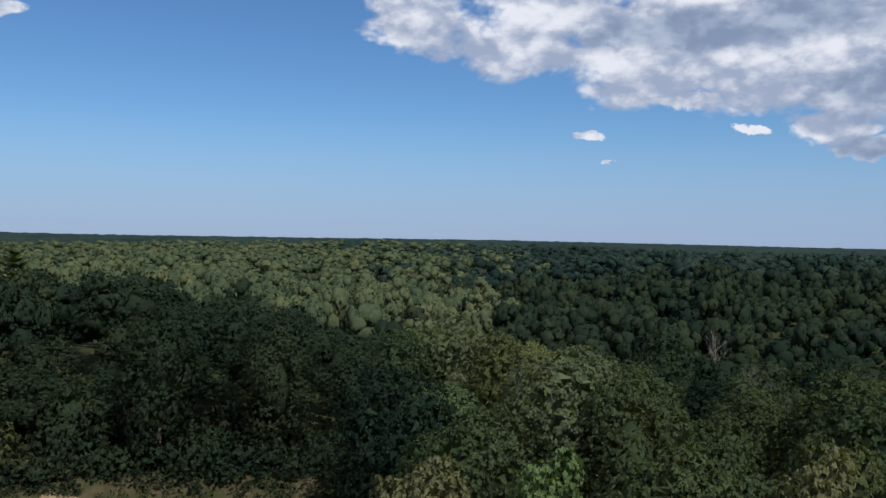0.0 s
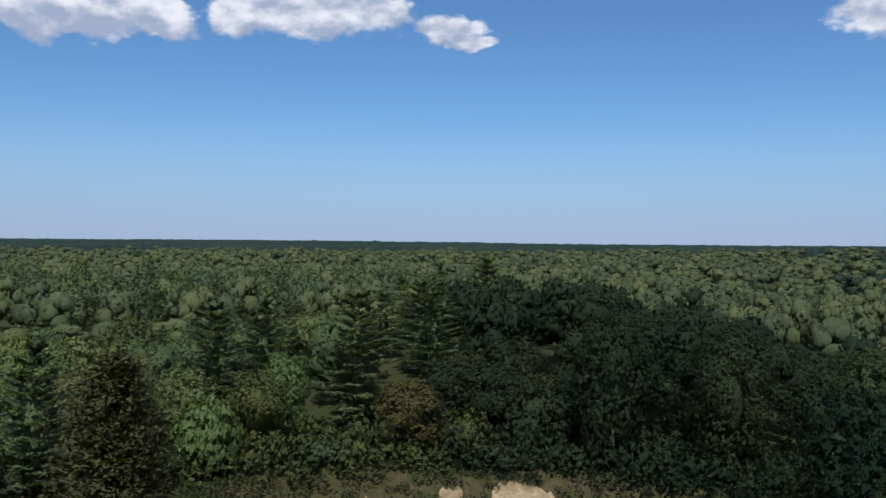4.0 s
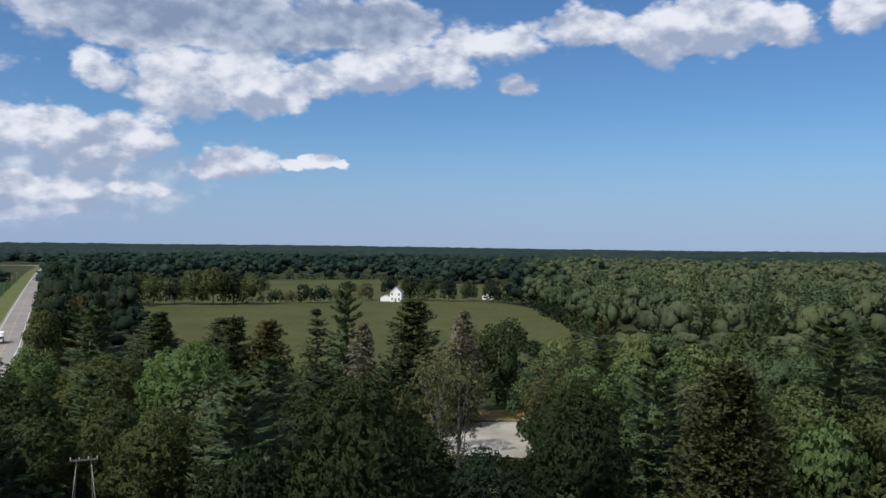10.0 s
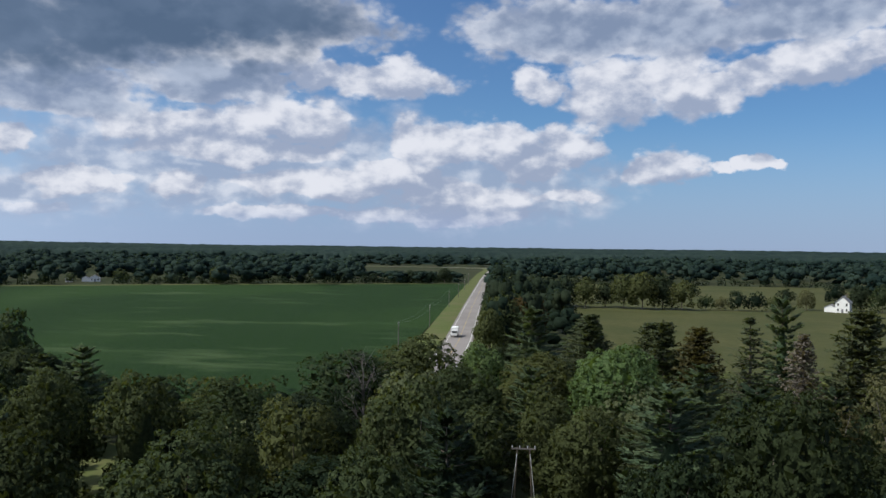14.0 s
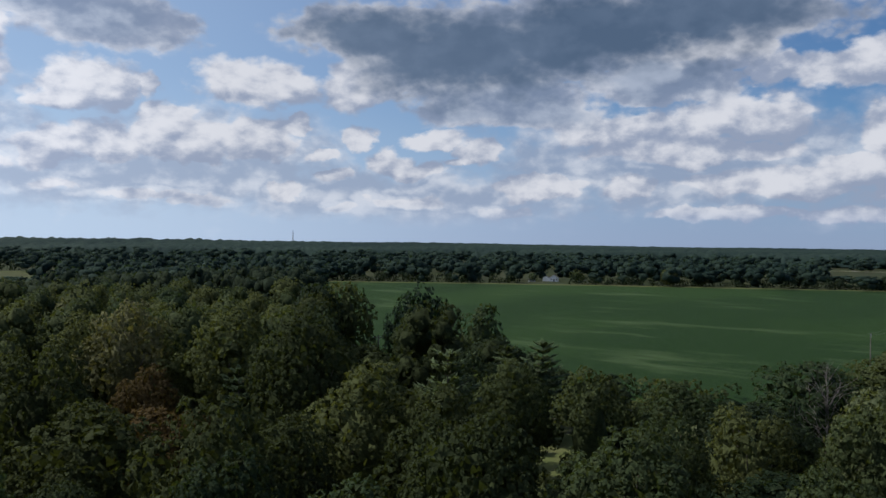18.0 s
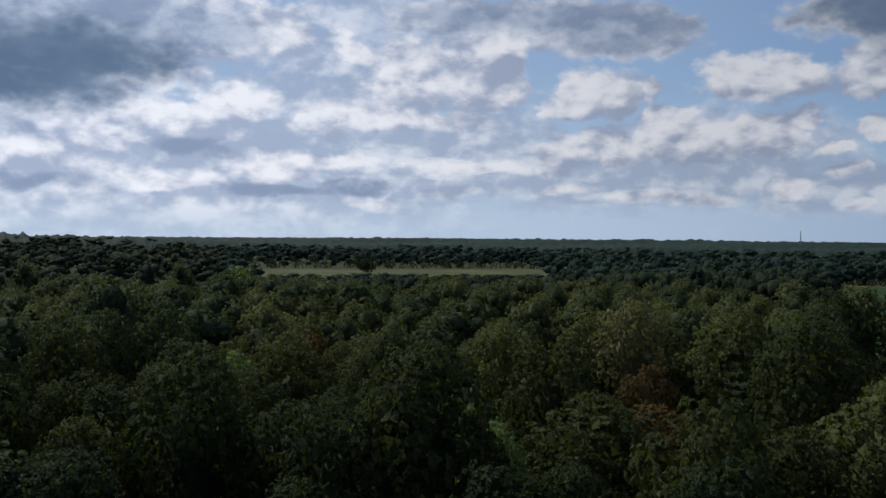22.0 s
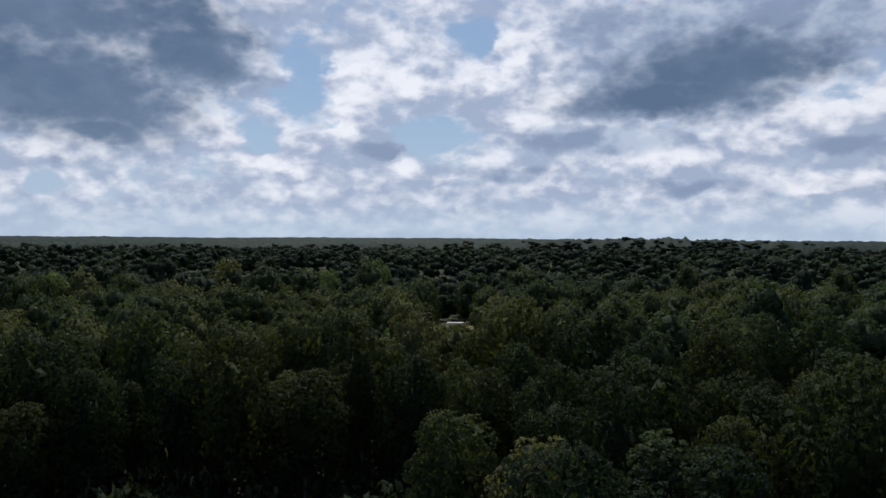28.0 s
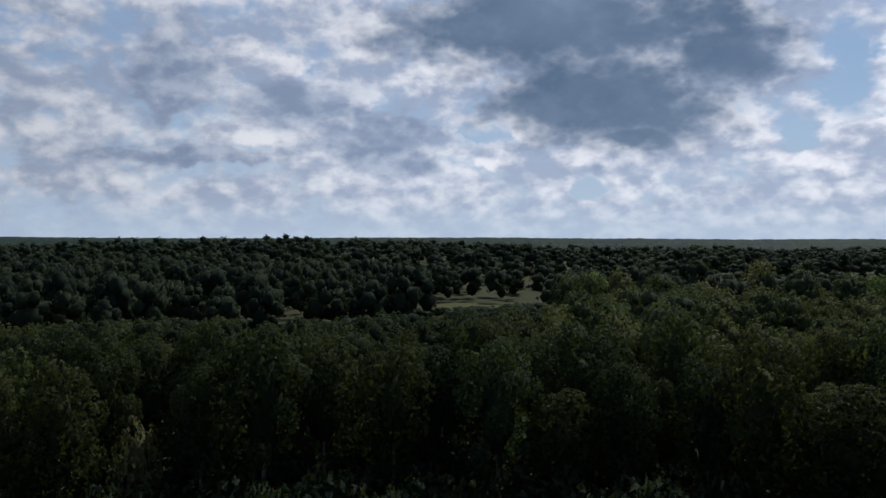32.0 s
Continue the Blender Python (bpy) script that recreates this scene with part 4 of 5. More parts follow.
plant("round", "green", -85.0, 2.0, 14.8 - float(height(-85.0, 2.0)), 5)
plant("feather", "olive", -62.3, 50.2, 19.4 - float(height(-62.3, 50.2)), 6.4)
plant("loose", "bright", -96.9, 67.4, 17.3 - float(height(-96.9, 67.4)), 5.5)
plant("thin", "rust", -146.3, 86.7, 16.8 - float(height(-146.3, 86.7)), 3.5)
plant("birch", "brown", -87.4, 44.3, 15.9 - float(height(-87.4, 44.3)), 3.4)
plant("birch", "yellow", -93.2, 36.3, 17.3 - float(height(-93.2, 36.3)), 3.6)
plant("birch", "yellow", -92.3, 32.9, 16.6 - float(height(-92.3, 32.9)), 3)
plant("birch", "brown", -88.0, 26.8, 14.4 - float(height(-88.0, 26.8)), 3)
plant("round", "deep", -76.2, 24.4, 13.5 - float(height(-76.2, 24.4)), 5)
plant("round", "dark", -60.7, 25.8, 13.9 - float(height(-60.7, 25.8)), 4.5)
plant("round", "green", -73.1, 41.4, 14.0 - float(height(-73.1, 41.4)), 4.5)
plant("pine", "pine", -88.5, 88.3, 20.4 - float(height(-88.5, 88.3)), 6.5)
plant("round", "rust", -249.7, -11.5, 15.6 - float(height(-249.7, -11.5)), 6)
plant("round", "dark", -284.3, -19.8, 13.7 - float(height(-284.3, -19.8)), 6)
plant("round", "dark", -349.0, -26.7, 14.7 - float(height(-349.0, -26.7)), 6)
plant("round", "dark", -428.5, -35.7, 16.9 - float(height(-428.5, -35.7)), 7)
plant("round", "green", -419.3, -25.1, 17.3 - float(height(-419.3, -25.1)), 7)
plant("pine", "pine", -147.9, -6.3, 18.8 - float(height(-147.9, -6.3)), 7)
plant("round", "bright", -119.8, 7.0, 16.5 - float(height(-119.8, 7.0)), 6.8)
plant("pine", "pine", -85.5, 9.3, 15.6 - float(height(-85.5, 9.3)), 5.6)
plant("loose", "pale", -103.7, 7.5, 14.6 - float(height(-103.7, 7.5)), 5)
plant("round", "green", -108.5, -28.0, 16.8 - float(height(-108.5, -28.0)), 8)
plant("round", "green", -116.1, -20.9, 17.6 - float(height(-116.1, -20.9)), 7.6)
plant("round", "green", -104.2, -12.8, 15.6 - float(height(-104.2, -12.8)), 6)
plant("spruce", "spruce", -190.0, 4.0, 14.3 - float(height(-190.0, 4.0)), 8.1)
plant("spruce", "spruce", -179.2, 16.9, 14.7 - float(height(-179.2, 16.9)), 6.8)
plant("round", "dark", -83.9, -26.7, 15.3 - float(height(-83.9, -26.7)), 6)
plant("bare", "x", -102.9, -25.4, 16.6 - float(height(-102.9, -25.4)), 5)
plant("round", "dark", -131.0, -108.3, 21.7 - float(height(-131.0, -108.3)), 6)
plant("round", "green", -133.8, -96.5, 18.9 - float(height(-133.8, -96.5)), 6)
plant("round", "dark", -134.5, -116.5, 20.3 - float(height(-134.5, -116.5)), 5)
plant("pine", "pine", -109.1, -67.0, 15.0 - float(height(-109.1, -67.0)), 5)
plant("pine", "pine", -109.5, -73.7, 13.6 - float(height(-109.5, -73.7)), 5)
plant("loose", "green", -80.9, -43.7, 18.0 - float(height(-80.9, -43.7)), 5)
plant("round", "green", -54.9, -52.5, 19.2 - float(height(-54.9, -52.5)), 7)
plant("pine", "pine", -66.2, -51.7, 18.8 - float(height(-66.2, -51.7)), 5)
plant("round", "rust", -46.2, -70.1, 14.4 - float(height(-46.2, -70.1)), 5.6)
plant("round", "rust", -53.4, -84.6, 15.7 - float(height(-53.4, -84.6)), 4.2)
plant("loose", "bright", -24.8, -67.6, 17.9 - float(height(-24.8, -67.6)), 4.6)
plant("loose", "bright", -24.8, -61.2, 16.8 - float(height(-24.8, -61.2)), 3.8)
plant("round", "green", -43.2, -103.3, 19.1 - float(height(-43.2, -103.3)), 5)
plant("round", "yellow", -82.7, -154.2, 20.2 - float(height(-82.7, -154.2)), 5)
plant("round", "green", -76.0, -99.2, 17.5 - float(height(-76.0, -99.2)), 6)
plant("loose", "fresh", -18.3, -67.6, 17.0 - float(height(-18.3, -67.6)), 4.2)
plant("loose", "fresh", -25.8, -69.3, 17.5 - float(height(-25.8, -69.3)), 4)
plant("round", "bright", -23.3, -259.0, 22.4 - float(height(-23.3, -259.0)), 7)
plant("round", "green", -134.6, -134.1, 21.9 - float(height(-134.6, -134.1)), 7)
plant("round", "dark", -126.7, -134.8, 21.3 - float(height(-126.7, -134.8)), 6)
plant("round", "rust", -20.9, -126.3, 16.0 - float(height(-20.9, -126.3)), 5)
plant("round", "bright", -9.7, -107.6, 15.6 - float(height(-9.7, -107.6)), 4)
plant("round", "dark", 7.4, -57.5, 16.9 - float(height(7.4, -57.5)), 6.5)
plant("round", "dark", 14.5, -53.0, 17.6 - float(height(14.5, -53.0)), 5)
plant("round", "yellow", 162.4, -205.6, 23.7 - float(height(162.4, -205.6)), 6)
plant("loose", "green", 133.6, -193.3, 18.2 - float(height(133.6, -193.3)), 5)
plant("round", "yellow", 159.0, -179.8, 18.9 - float(height(159.0, -179.8)), 5.5)
plant("loose", "bright", 118.4, -220.2, 23.6 - float(height(118.4, -220.2)), 5)
plant("loose", "bright", 128.6, -208.5, 21.7 - float(height(128.6, -208.5)), 5)
plant("round", "bright", 180.6, -158.0, 20.7 - float(height(180.6, -158.0)), 6)
plant("round", "green", 171.5, -175.0, 20.0 - float(height(171.5, -175.0)), 6)
plant("round", "bright", 61.5, -120.2, 16.0 - float(height(61.5, -120.2)), 5)
plant("round", "green", 96.5, -203.3, 19.5 - float(height(96.5, -203.3)), 6)
plant("round", "dark", 107.5, -269.4, 17.5 - float(height(107.5, -269.4)), 6)
plant("round", "rust", 15.1, -119.0, 14.7 - float(height(15.1, -119.0)), 3)
plant("round", "green", 28.4, -66.2, 15.3 - float(height(28.4, -66.2)), 4.5)
plant("round", "green", 8.6, -59.4, 16.5 - float(height(8.6, -59.4)), 6)
plant("loose", "yellow", 18.8, -61.2, 15.6 - float(height(18.8, -61.2)), 4.5)
plant("round", "green", 175.0, -152.3, 20.8 - float(height(175.0, -152.3)), 6)
plant("round", "green", 166.5, -170.1, 20.1 - float(height(166.5, -170.1)), 6)
plant("round", "dark", 99.0, -52.5, 11.9 - float(height(99.0, -52.5)), 6)
plant("shrub", "yellow", 96.2, -18.9, 10.1 - float(height(96.2, -18.9)), 3)
plant("round", "pale", 2.8, 110.0, 20.5 - float(height(2.8, 110.0)), 7)
plant("round", "green", -4.5, 109.9, 18.9 - float(height(-4.5, 109.9)), 6.5)
plant("round", "green", 8.2, 103.7, 18.5 - float(height(8.2, 103.7)), 6)
plant("round", "pale", 12.2, 83.1, 19.8 - float(height(12.2, 83.1)), 8)
plant("round", "green", 17.3, 76.1, 18.2 - float(height(17.3, 76.1)), 6)
plant("loose", "yellow", -0.3, 54.0, 17.2 - float(height(-0.3, 54.0)), 4.2)
plant("loose", "bright", 6.1, 49.6, 17.6 - float(height(6.1, 49.6)), 4)
plant("round", "green", 17.9, 52.0, 17.9 - float(height(17.9, 52.0)), 5)
plant("bare", "x", -51.2, 108.5, 10.0 - float(height(-51.2, 108.5)), 2.6)
plant("bare", "x", 51.4, 140.9, 9.3 - float(height(51.4, 140.9)), 5)
plant("bare", "x", 63.2, 195.0, 10.0 - float(height(63.2, 195.0)), 6)
plant("round", "dark", 41.6, 159.7, 14.0 - float(height(41.6, 159.7)), 7)
plant("loose", "yellow", 21.1, 47.5, 18.4 - float(height(21.1, 47.5)), 4)
plant("pine", "pine", -72.7, 101.7, 22.1 - float(height(-72.7, 101.7)), 7)
plant("pine", "pine", -90.3, 100.4, 20.0 - float(height(-90.3, 100.4)), 6.5)
plant("pine", "pine", -77.9, 128.2, 22.4 - float(height(-77.9, 128.2)), 6)
plant("pine", "pine", -76.1, 149.8, 26.3 - float(height(-76.1, 149.8)), 6.5)
plant("loose", "brown", -58.3, 93.3, 12.7 - float(height(-58.3, 93.3)), 5)
plant("shrub", "pale", -66.7, 86.2, 4.5 - float(height(-66.7, 86.2)), 4)
plant("loose", "green", -75.4, 82.8, 13.5 - float(height(-75.4, 82.8)), 5)
plant("round", "bright", -78.3, 77.2, 10.5 - float(height(-78.3, 77.2)), 5)
plant("round", "green", -51.9, 97.0, 8.2 - float(height(-51.9, 97.0)), 4)
plant("round", "green", -123.3, 102.0, 16.1 - float(height(-123.3, 102.0)), 6)
plant("shrub", "yellow", -44.2, 99.7, 2.7 - float(height(-44.2, 99.7)), 3)
plant("shrub", "red", -53.6, 94.9, 0.5 - float(height(-53.6, 94.9)), 1.2)
plant("shrub", "brown", -48.1, 97.8, 4.1 - float(height(-48.1, 97.8)), 2.6)
plant("shrub", "green", -61.3, 90.1, 1.3 - float(height(-61.3, 90.1)), 2.4)
plant("shrub", "yellow", -71.0, 82.7, 0.4 - float(height(-71.0, 82.7)), 2.6)
plant("birch", "yellow", -112.8, 40.9, 15.7 - float(height(-112.8, 40.9)), 4)
plant("loose", "fresh", -105.6, 52.8, 14.6 - float(height(-105.6, 52.8)), 4.6)
plant("loose", "bright", -97.2, 55.7, 14.7 - float(height(-97.2, 55.7)), 5)
plant("loose", "bright", -109.0, 70.9, 15.4 - float(height(-109.0, 70.9)), 6)
plant("round", "fresh", -112.3, 83.7, 15.1 - float(height(-112.3, 83.7)), 6)
plant("birch", "yellow", -96.2, 79.9, 14.1 - float(height(-96.2, 79.9)), 4)
plant("loose", "fresh", -86.1, 80.7, 13.4 - float(height(-86.1, 80.7)), 5)
plant("round", "dark", -46.2, 102.0, 8.2 - float(height(-46.2, 102.0)), 4)
plant("round", "bright", -77.0, 77.2, 10.3 - float(height(-77.0, 77.2)), 4.5)
plant("loose", "green", -139.0, 56.5, 15.9 - float(height(-139.0, 56.5)), 4.5)
plant("loose", "pale", -113.3, 59.6, 16.0 - float(height(-113.3, 59.6)), 5)
plant("loose", "bright", -89.4, 60.6, 10.8 - float(height(-89.4, 60.6)), 5)

# hill trees whose dark leaf colour carries the cloud shade
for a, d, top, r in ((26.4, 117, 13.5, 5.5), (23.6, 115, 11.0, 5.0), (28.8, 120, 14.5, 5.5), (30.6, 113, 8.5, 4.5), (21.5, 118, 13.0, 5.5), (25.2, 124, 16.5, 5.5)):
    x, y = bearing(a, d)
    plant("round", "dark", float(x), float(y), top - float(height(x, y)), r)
# bushes before the gravel lot
for a, d, top, r, hue in ((64.6, 106, 3.8, 2.8, "green"), (66.2, 109, 3.4, 2.6, "yellow"), (67.7, 106, 4.0, 2.8, "green"), (69.1, 110, 3.2, 2.6, "pale"), (70.4, 107, 4.2, 3.0, "green"), (71.6, 110, 4.6, 3.0, "green")):
    x, y = bearing(a, d)
    plant("shrub", hue, float(x), float(y), top - float(height(x, y)), r)
for k in range(46):
    x = -228 - k * 10.2
    y = float(np.interp(-x, [-p[0] for p in ROAD[:5]], [p[1] for p in ROAD[:5]])) + 10.8 + 4.0 * ((k * 7) % 3)
    plant("round", ("green", "green", "rust", "green", "yellow", "dark", "green", "green")[k % 8] if k < 9 else "dark", x, y, 13.5 + (k * 13 % 7) * 0.6, 4.6 + (k % 3) * 0.5)
for a, d, h, r, hue in ((90.2, 432, 15, 6, "dark"), (88.9, 428, 16, 6.5, "green"), (87.6, 436, 14, 6, "dark"), (86.4, 430, 18, 7, "green"), (85.2, 428, 19, 8, "green"),
                        (83.9, 434, 18, 7, "dark"), (82.7, 430, 15.5, 7, "green"), (81.2, 438, 8, 4.5, "green"), (80.2, 440, 7, 4, "yellow"), (79.2, 442, 9.5, 5, "dark"),
                        (78.1, 444, 10, 5, "dark"), (77.0, 446, 8, 5, "green"), (82.0, 560, 8, 5, "dark"), (79.4, 570, 5, 4, "dark"), (75.2, 468, 11, 4.5, "yellow"),
                        (72.2, 478, 14, 6, "dark"), (71.0, 470, 15, 6, "green"), (69.6, 468, 13.5, 5, "dark"), (68.2, 474, 12, 5, "green"), (66.6, 466, 13, 6, "dark"),
                        (65.2, 455, 15, 6.5, "green"), (64.0, 440, 16, 6.5, "dark"), (62.8, 420, 17, 6.5, "dark"), (76.4, 520, 9, 6, "dark"), (73.6, 540, 12, 6, "dark"),
                        (113.4, 612, 13, 6.5, "green"), (118.0, 640, 9, 5, "dark"), (122.3, 648, 7, 4, "pale"), (119.4, 650, 10, 6, "green"), (166.6, 700, 13, 8, "dark"),
                        (101.5, 650, 9, 6, "dark"), (100.6, 655, 11, 6, "dark"), (99.4, 652, 10, 6, "dark"), (103.2, 648, 8, 5, "dark"), (98.4, 655, 13, 6, "dark")):
    x, y = bearing(a, d)
    plant("round", hue, float(x), float(y), h, r)


# ---- the wood near the camera ----
CAP_AZ = [-32, -28, -20, -12, -6, -1, 3, 6, 9, 13, 20, 27, 33, 40, 50, 60, 66, 70, 88, 92, 96, 100, 104, 108, 116, 121, 125, 127, 131, 133, 137, 145, 160, 175, 190, 203, 215, 228, 235, 245, 266, 330]
CAP_EL = [-6, -6, -6.5, -7, -6, -5.4, -6, -6.2, -4.7, -3.4, -2.3, -1.4, -3, -4, -4.6, -5.2, -6.8, -7.6, -7.6, -6.4, -6.3, -6.5, -6.9, -8.3, -8.9, -8, -5.5, -3.2, -3, -3.5, -3, -2.4, -2.15, -2.1, -2.2, -2.8, -3.0, -2.9, -4.5, -5, -5, -5]
START_AZ = [-32, 3, 6, 50, 55, 60, 90, 110, 198, 204, 266, 330]
START_D = [45, 45, 108, 108, 72, 62, 58, 52, 52, 95, 95, 60]
# views kept open over clearings: bearings from, to, the nearer limit of the clearing and the angle below which the trees before it stay
GAPS = [(102.6, 105.4, 102, -10.2), (33.5, 38.5, 122, -8.6), (132.5, 133.7, 184, -6.5), (152.3, 152.9, 157, -9.9), (140.2, 140.8, 137, -11.6), (120.0, 122.9, 668, -2.75), (95.4, 103.6, 1185, -1.64), (64.0, 71.0, 128, -13.2), (64.6, 67.8, 150, -11.9), (57, 58.4, 115, -14.6), (118.8, 122, 112, -14.8), (202.5, 203.7, 262, -5.75), (231.5, 240.5, 352, -4.3), (154.5, 174, 690, -2.30), (95.0, 99.2, 420, -6.2), (89.6, 96.2, 83, -14.8)]
rng = R(5)


def ceiling(a, d):
    top = np.interp(a, CAP_AZ, CAP_EL)
    for a0, a1, lim, e in GAPS:
        wide = math.degrees((1.5 if lim < 165 else 4.5 if lim < 660 else 0.0) / d)
        if a0 - wide < a < a1 + wide and d < lim + 3:
            top = min(top, e)
    return EYE + d * math.tan(radians(top))


CLEAR = [FIELD, MEADOWS[0], [(-112, 42), (-136, 46), (-142, 58), (-138, 66), (-112, 56)], [(-96, -52), (-118, -60), (-110, -74), (-92, -66)]]


def open_ground(x, y, pad=3.0):
    if any(inside(x, y, poly) for poly in CLEAR):
        return True
    if x < -110:
        on = np.interp(-x, [-p[0] for p in ROAD[:5]], [p[1] for p in ROAD[:5]])
        if -22 < y - on < 7 + pad:
            return True
    return False


class Cells:
    """Keeps trees a crown apart."""

    def __init__(self, step):
        self.step, self.cells = step, {}

    def near(self, x, y, r):
        i, j = int(x // self.step), int(y // self.step)
        for a in (i - 1, i, i + 1):
            for b in (j - 1, j, j + 1):
                for px, py, pr in self.cells.get((a, b), ()):
                    if (px - x) ** 2 + (py - y) ** 2 < (0.82 * (r + pr)) ** 2:
                        return True
        return False

    def add(self, x, y, r):
        self.cells.setdefault((int(x // self.step), int(y // self.step)), []).append((x, y, r))


cells = Cells(14.0)
for x, y, r in planted:
    cells.add(x, y, r)
spots = []
for _ in range(26000):
    a = rng.uniform(-32, 268)
    d = math.sqrt(rng.uniform(45 ** 2, 235 ** 2))
    if d < np.interp(a, START_AZ, START_D):
        continue
    x, y = bearing(a, d)
    r = rng.choice([3.6, 4.6, 5.4, 6.2, 7.2] if a > 60 else [4.4, 5.4, 6.2, 7.0, 7.8]) * rng.uniform(0.9, 1.1) * (0.86 if a > 97 else 1.0)
    if open_ground(x, y) or cells.near(x, y, r):
        continue
    z = float(height(x, y))
    h = min(rng.normal(16.5, 3.2) + 0.7 * (r - 4.4) + 2.2 * math.sin(x / 17.0) * math.sin(y / 21.0 + 1), ceiling(a, d) - rng.uniform(0, 1) ** 1.5 * 5.0 - z)
    if h < 2.5:
        continue
    cells.add(x, y, r)
    spots.append((d, a, x, y, h, max(0.27 * h, min(r, 0.50 * h + 0.6))))
spots.sort()
NEAR_TREES = 255
for d, a, x, y, h, r in spots[:NEAR_TREES]:
    pick = rng.uniform()
    coniferous = 26 < a < 62 and pick < 0.24 or 62 < a < 100 and pick < 0.35 or 100 < a < 170 and pick < 0.05
    if h < 7:
        plant("shrub", ("green", "bright", "pale", "yellow")[int(pick * 3.99)], x, y, h, max(r, 2.2))
    elif coniferous:
        # nearer pines on some bearings take the needle colour with shade in it
        plant("pine", "pine" if a < 66 or d > 108 or 80 < a < 90 else "shaded_pine", x, y, h, r)
    else:
        # hue by bearing: leaf darkened for cloud shade, lightened for sun
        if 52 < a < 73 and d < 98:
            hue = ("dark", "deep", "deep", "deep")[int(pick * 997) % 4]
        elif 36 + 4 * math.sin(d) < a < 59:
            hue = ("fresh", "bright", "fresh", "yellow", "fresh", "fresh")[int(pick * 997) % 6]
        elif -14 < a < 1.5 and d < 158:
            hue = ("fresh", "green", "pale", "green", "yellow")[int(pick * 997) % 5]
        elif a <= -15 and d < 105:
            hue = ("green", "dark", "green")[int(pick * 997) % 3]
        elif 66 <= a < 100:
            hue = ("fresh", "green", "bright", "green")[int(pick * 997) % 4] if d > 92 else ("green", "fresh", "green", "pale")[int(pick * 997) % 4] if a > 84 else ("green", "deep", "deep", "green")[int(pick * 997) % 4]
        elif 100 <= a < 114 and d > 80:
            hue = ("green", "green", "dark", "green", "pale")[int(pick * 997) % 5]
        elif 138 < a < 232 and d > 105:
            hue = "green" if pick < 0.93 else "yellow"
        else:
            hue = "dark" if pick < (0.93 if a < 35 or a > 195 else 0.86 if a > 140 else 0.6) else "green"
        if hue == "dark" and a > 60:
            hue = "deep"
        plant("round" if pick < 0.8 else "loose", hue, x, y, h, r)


# ---- the woods farther off ----
def woods(name, label, spots, shapes, mat, seed, size=(14.0, 5.0)):
    """Many trees joined: spots of x, y, z, h, r."""
    rng = R(seed)
    vs, fs, ns, tints, n = [], [], [], [], 0
    tall, wide = size
    for x, y, z, h, r in spots:
        v, faces, nrm = shapes[int(rng.integers(len(shapes)))]
        h, r = h / tall, r / wide
        c, s = np.cos(x), np.sin(x)
        w = np.stack([(v[:, 0] * c - v[:, 1] * s) * r + x, (v[:, 0] * s + v[:, 1] * c) * r + y, v[:, 2] * h + z], 1)
        vs.append(w)
        ns.append(np.stack([nrm[:, 0] * c - nrm[:, 1] * s, nrm[:, 0] * s + nrm[:, 1] * c, nrm[:, 2]], 1))
        fs.append(faces[0] + n)
        tints.append(np.full(len(v), rng.uniform()))
        n += len(v)
    if not vs:
        return None
    me = mesh_of(name, np.concatenate(vs), [np.concatenate(fs)], mat, np.concatenate(ns))
    at = me.attributes.new("tint", "FLOAT", "POINT")
    at.data.foreach_set("value", np.concatenate(tints).astype(np.float32))
    return tagged(new(name, me), label, "wood", kind="stuff")


SECOND = [broadleaf(R(100 + k), 11 + k, 40, 4, 0.29, core=0, mound=0, swell=0.78, tuft=0.44, tall=14.0, down=-0.5, rough=0.10, bough=0.36, ragged=0.18)[0] for k in range(6)]
MID = [broadleaf(R(106 + k), 9 + k % 3, 9, 2, 0.50, core=0, mound=0, tuft=0.60, tall=14.0, bough=0.40, ragged=0.18, down=-0.6, rough=0.08, full=0.5)[0] for k in range(6)]
SECOND_PINE = [pine(R(160 + k), 13, 6, 30, 0.60, wide=4.8, slim=0.40)[0] for k in range(4)]
MID_PINE = [broadleaf(R(110 + k), 17, 8, 3, 0.58, core=5, tall=20.0, wide=4.5, bough=0.29, tuft=0.7, ragged=0.32, down=-0.5, rough=0.15)[0] for k in range(5)]
FAR = [broadleaf(R(120 + k), 4, 5, 2, 0.85, core=0, mound=0, tall=14.0, bough=0.50, tuft=0.8, rough=0.05, full=0.8)[0] for k in range(5)]
SCRUB = [broadleaf(R(140 + k), 3, 8, 4, 0.46, core=0, low=0.0, full=1.0, tall=4.0, wide=3.0, bough=0.5, tuft=0.5)[0] for k in range(4)]

near_leaf, mid_leaf, mid_shaded, near_shaded, olive_leaf, mid_pine, near_pine = [], [], [], [], [], [], []


def stand(a, d, x, y, h, r):
    z = float(height(x, y)) - 0.3
    pines = 30 < a < 66 and d < 420 and rng.uniform() < (0.5 if d < 240 else 0.7)
    # dim: bearings whose trees get shade painted into their leaf colour
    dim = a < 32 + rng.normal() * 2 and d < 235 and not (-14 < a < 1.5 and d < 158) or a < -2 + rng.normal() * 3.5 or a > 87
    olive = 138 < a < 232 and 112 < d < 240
    leafy = (near_shaded if dim else near_leaf) if d < 200 else (mid_shaded if dim else mid_leaf)
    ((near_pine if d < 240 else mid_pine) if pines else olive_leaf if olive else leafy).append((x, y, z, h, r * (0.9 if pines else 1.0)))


for d, a, x, y, h, r in spots[NEAR_TREES:]:
    stand(a, d, x, y, h, r)

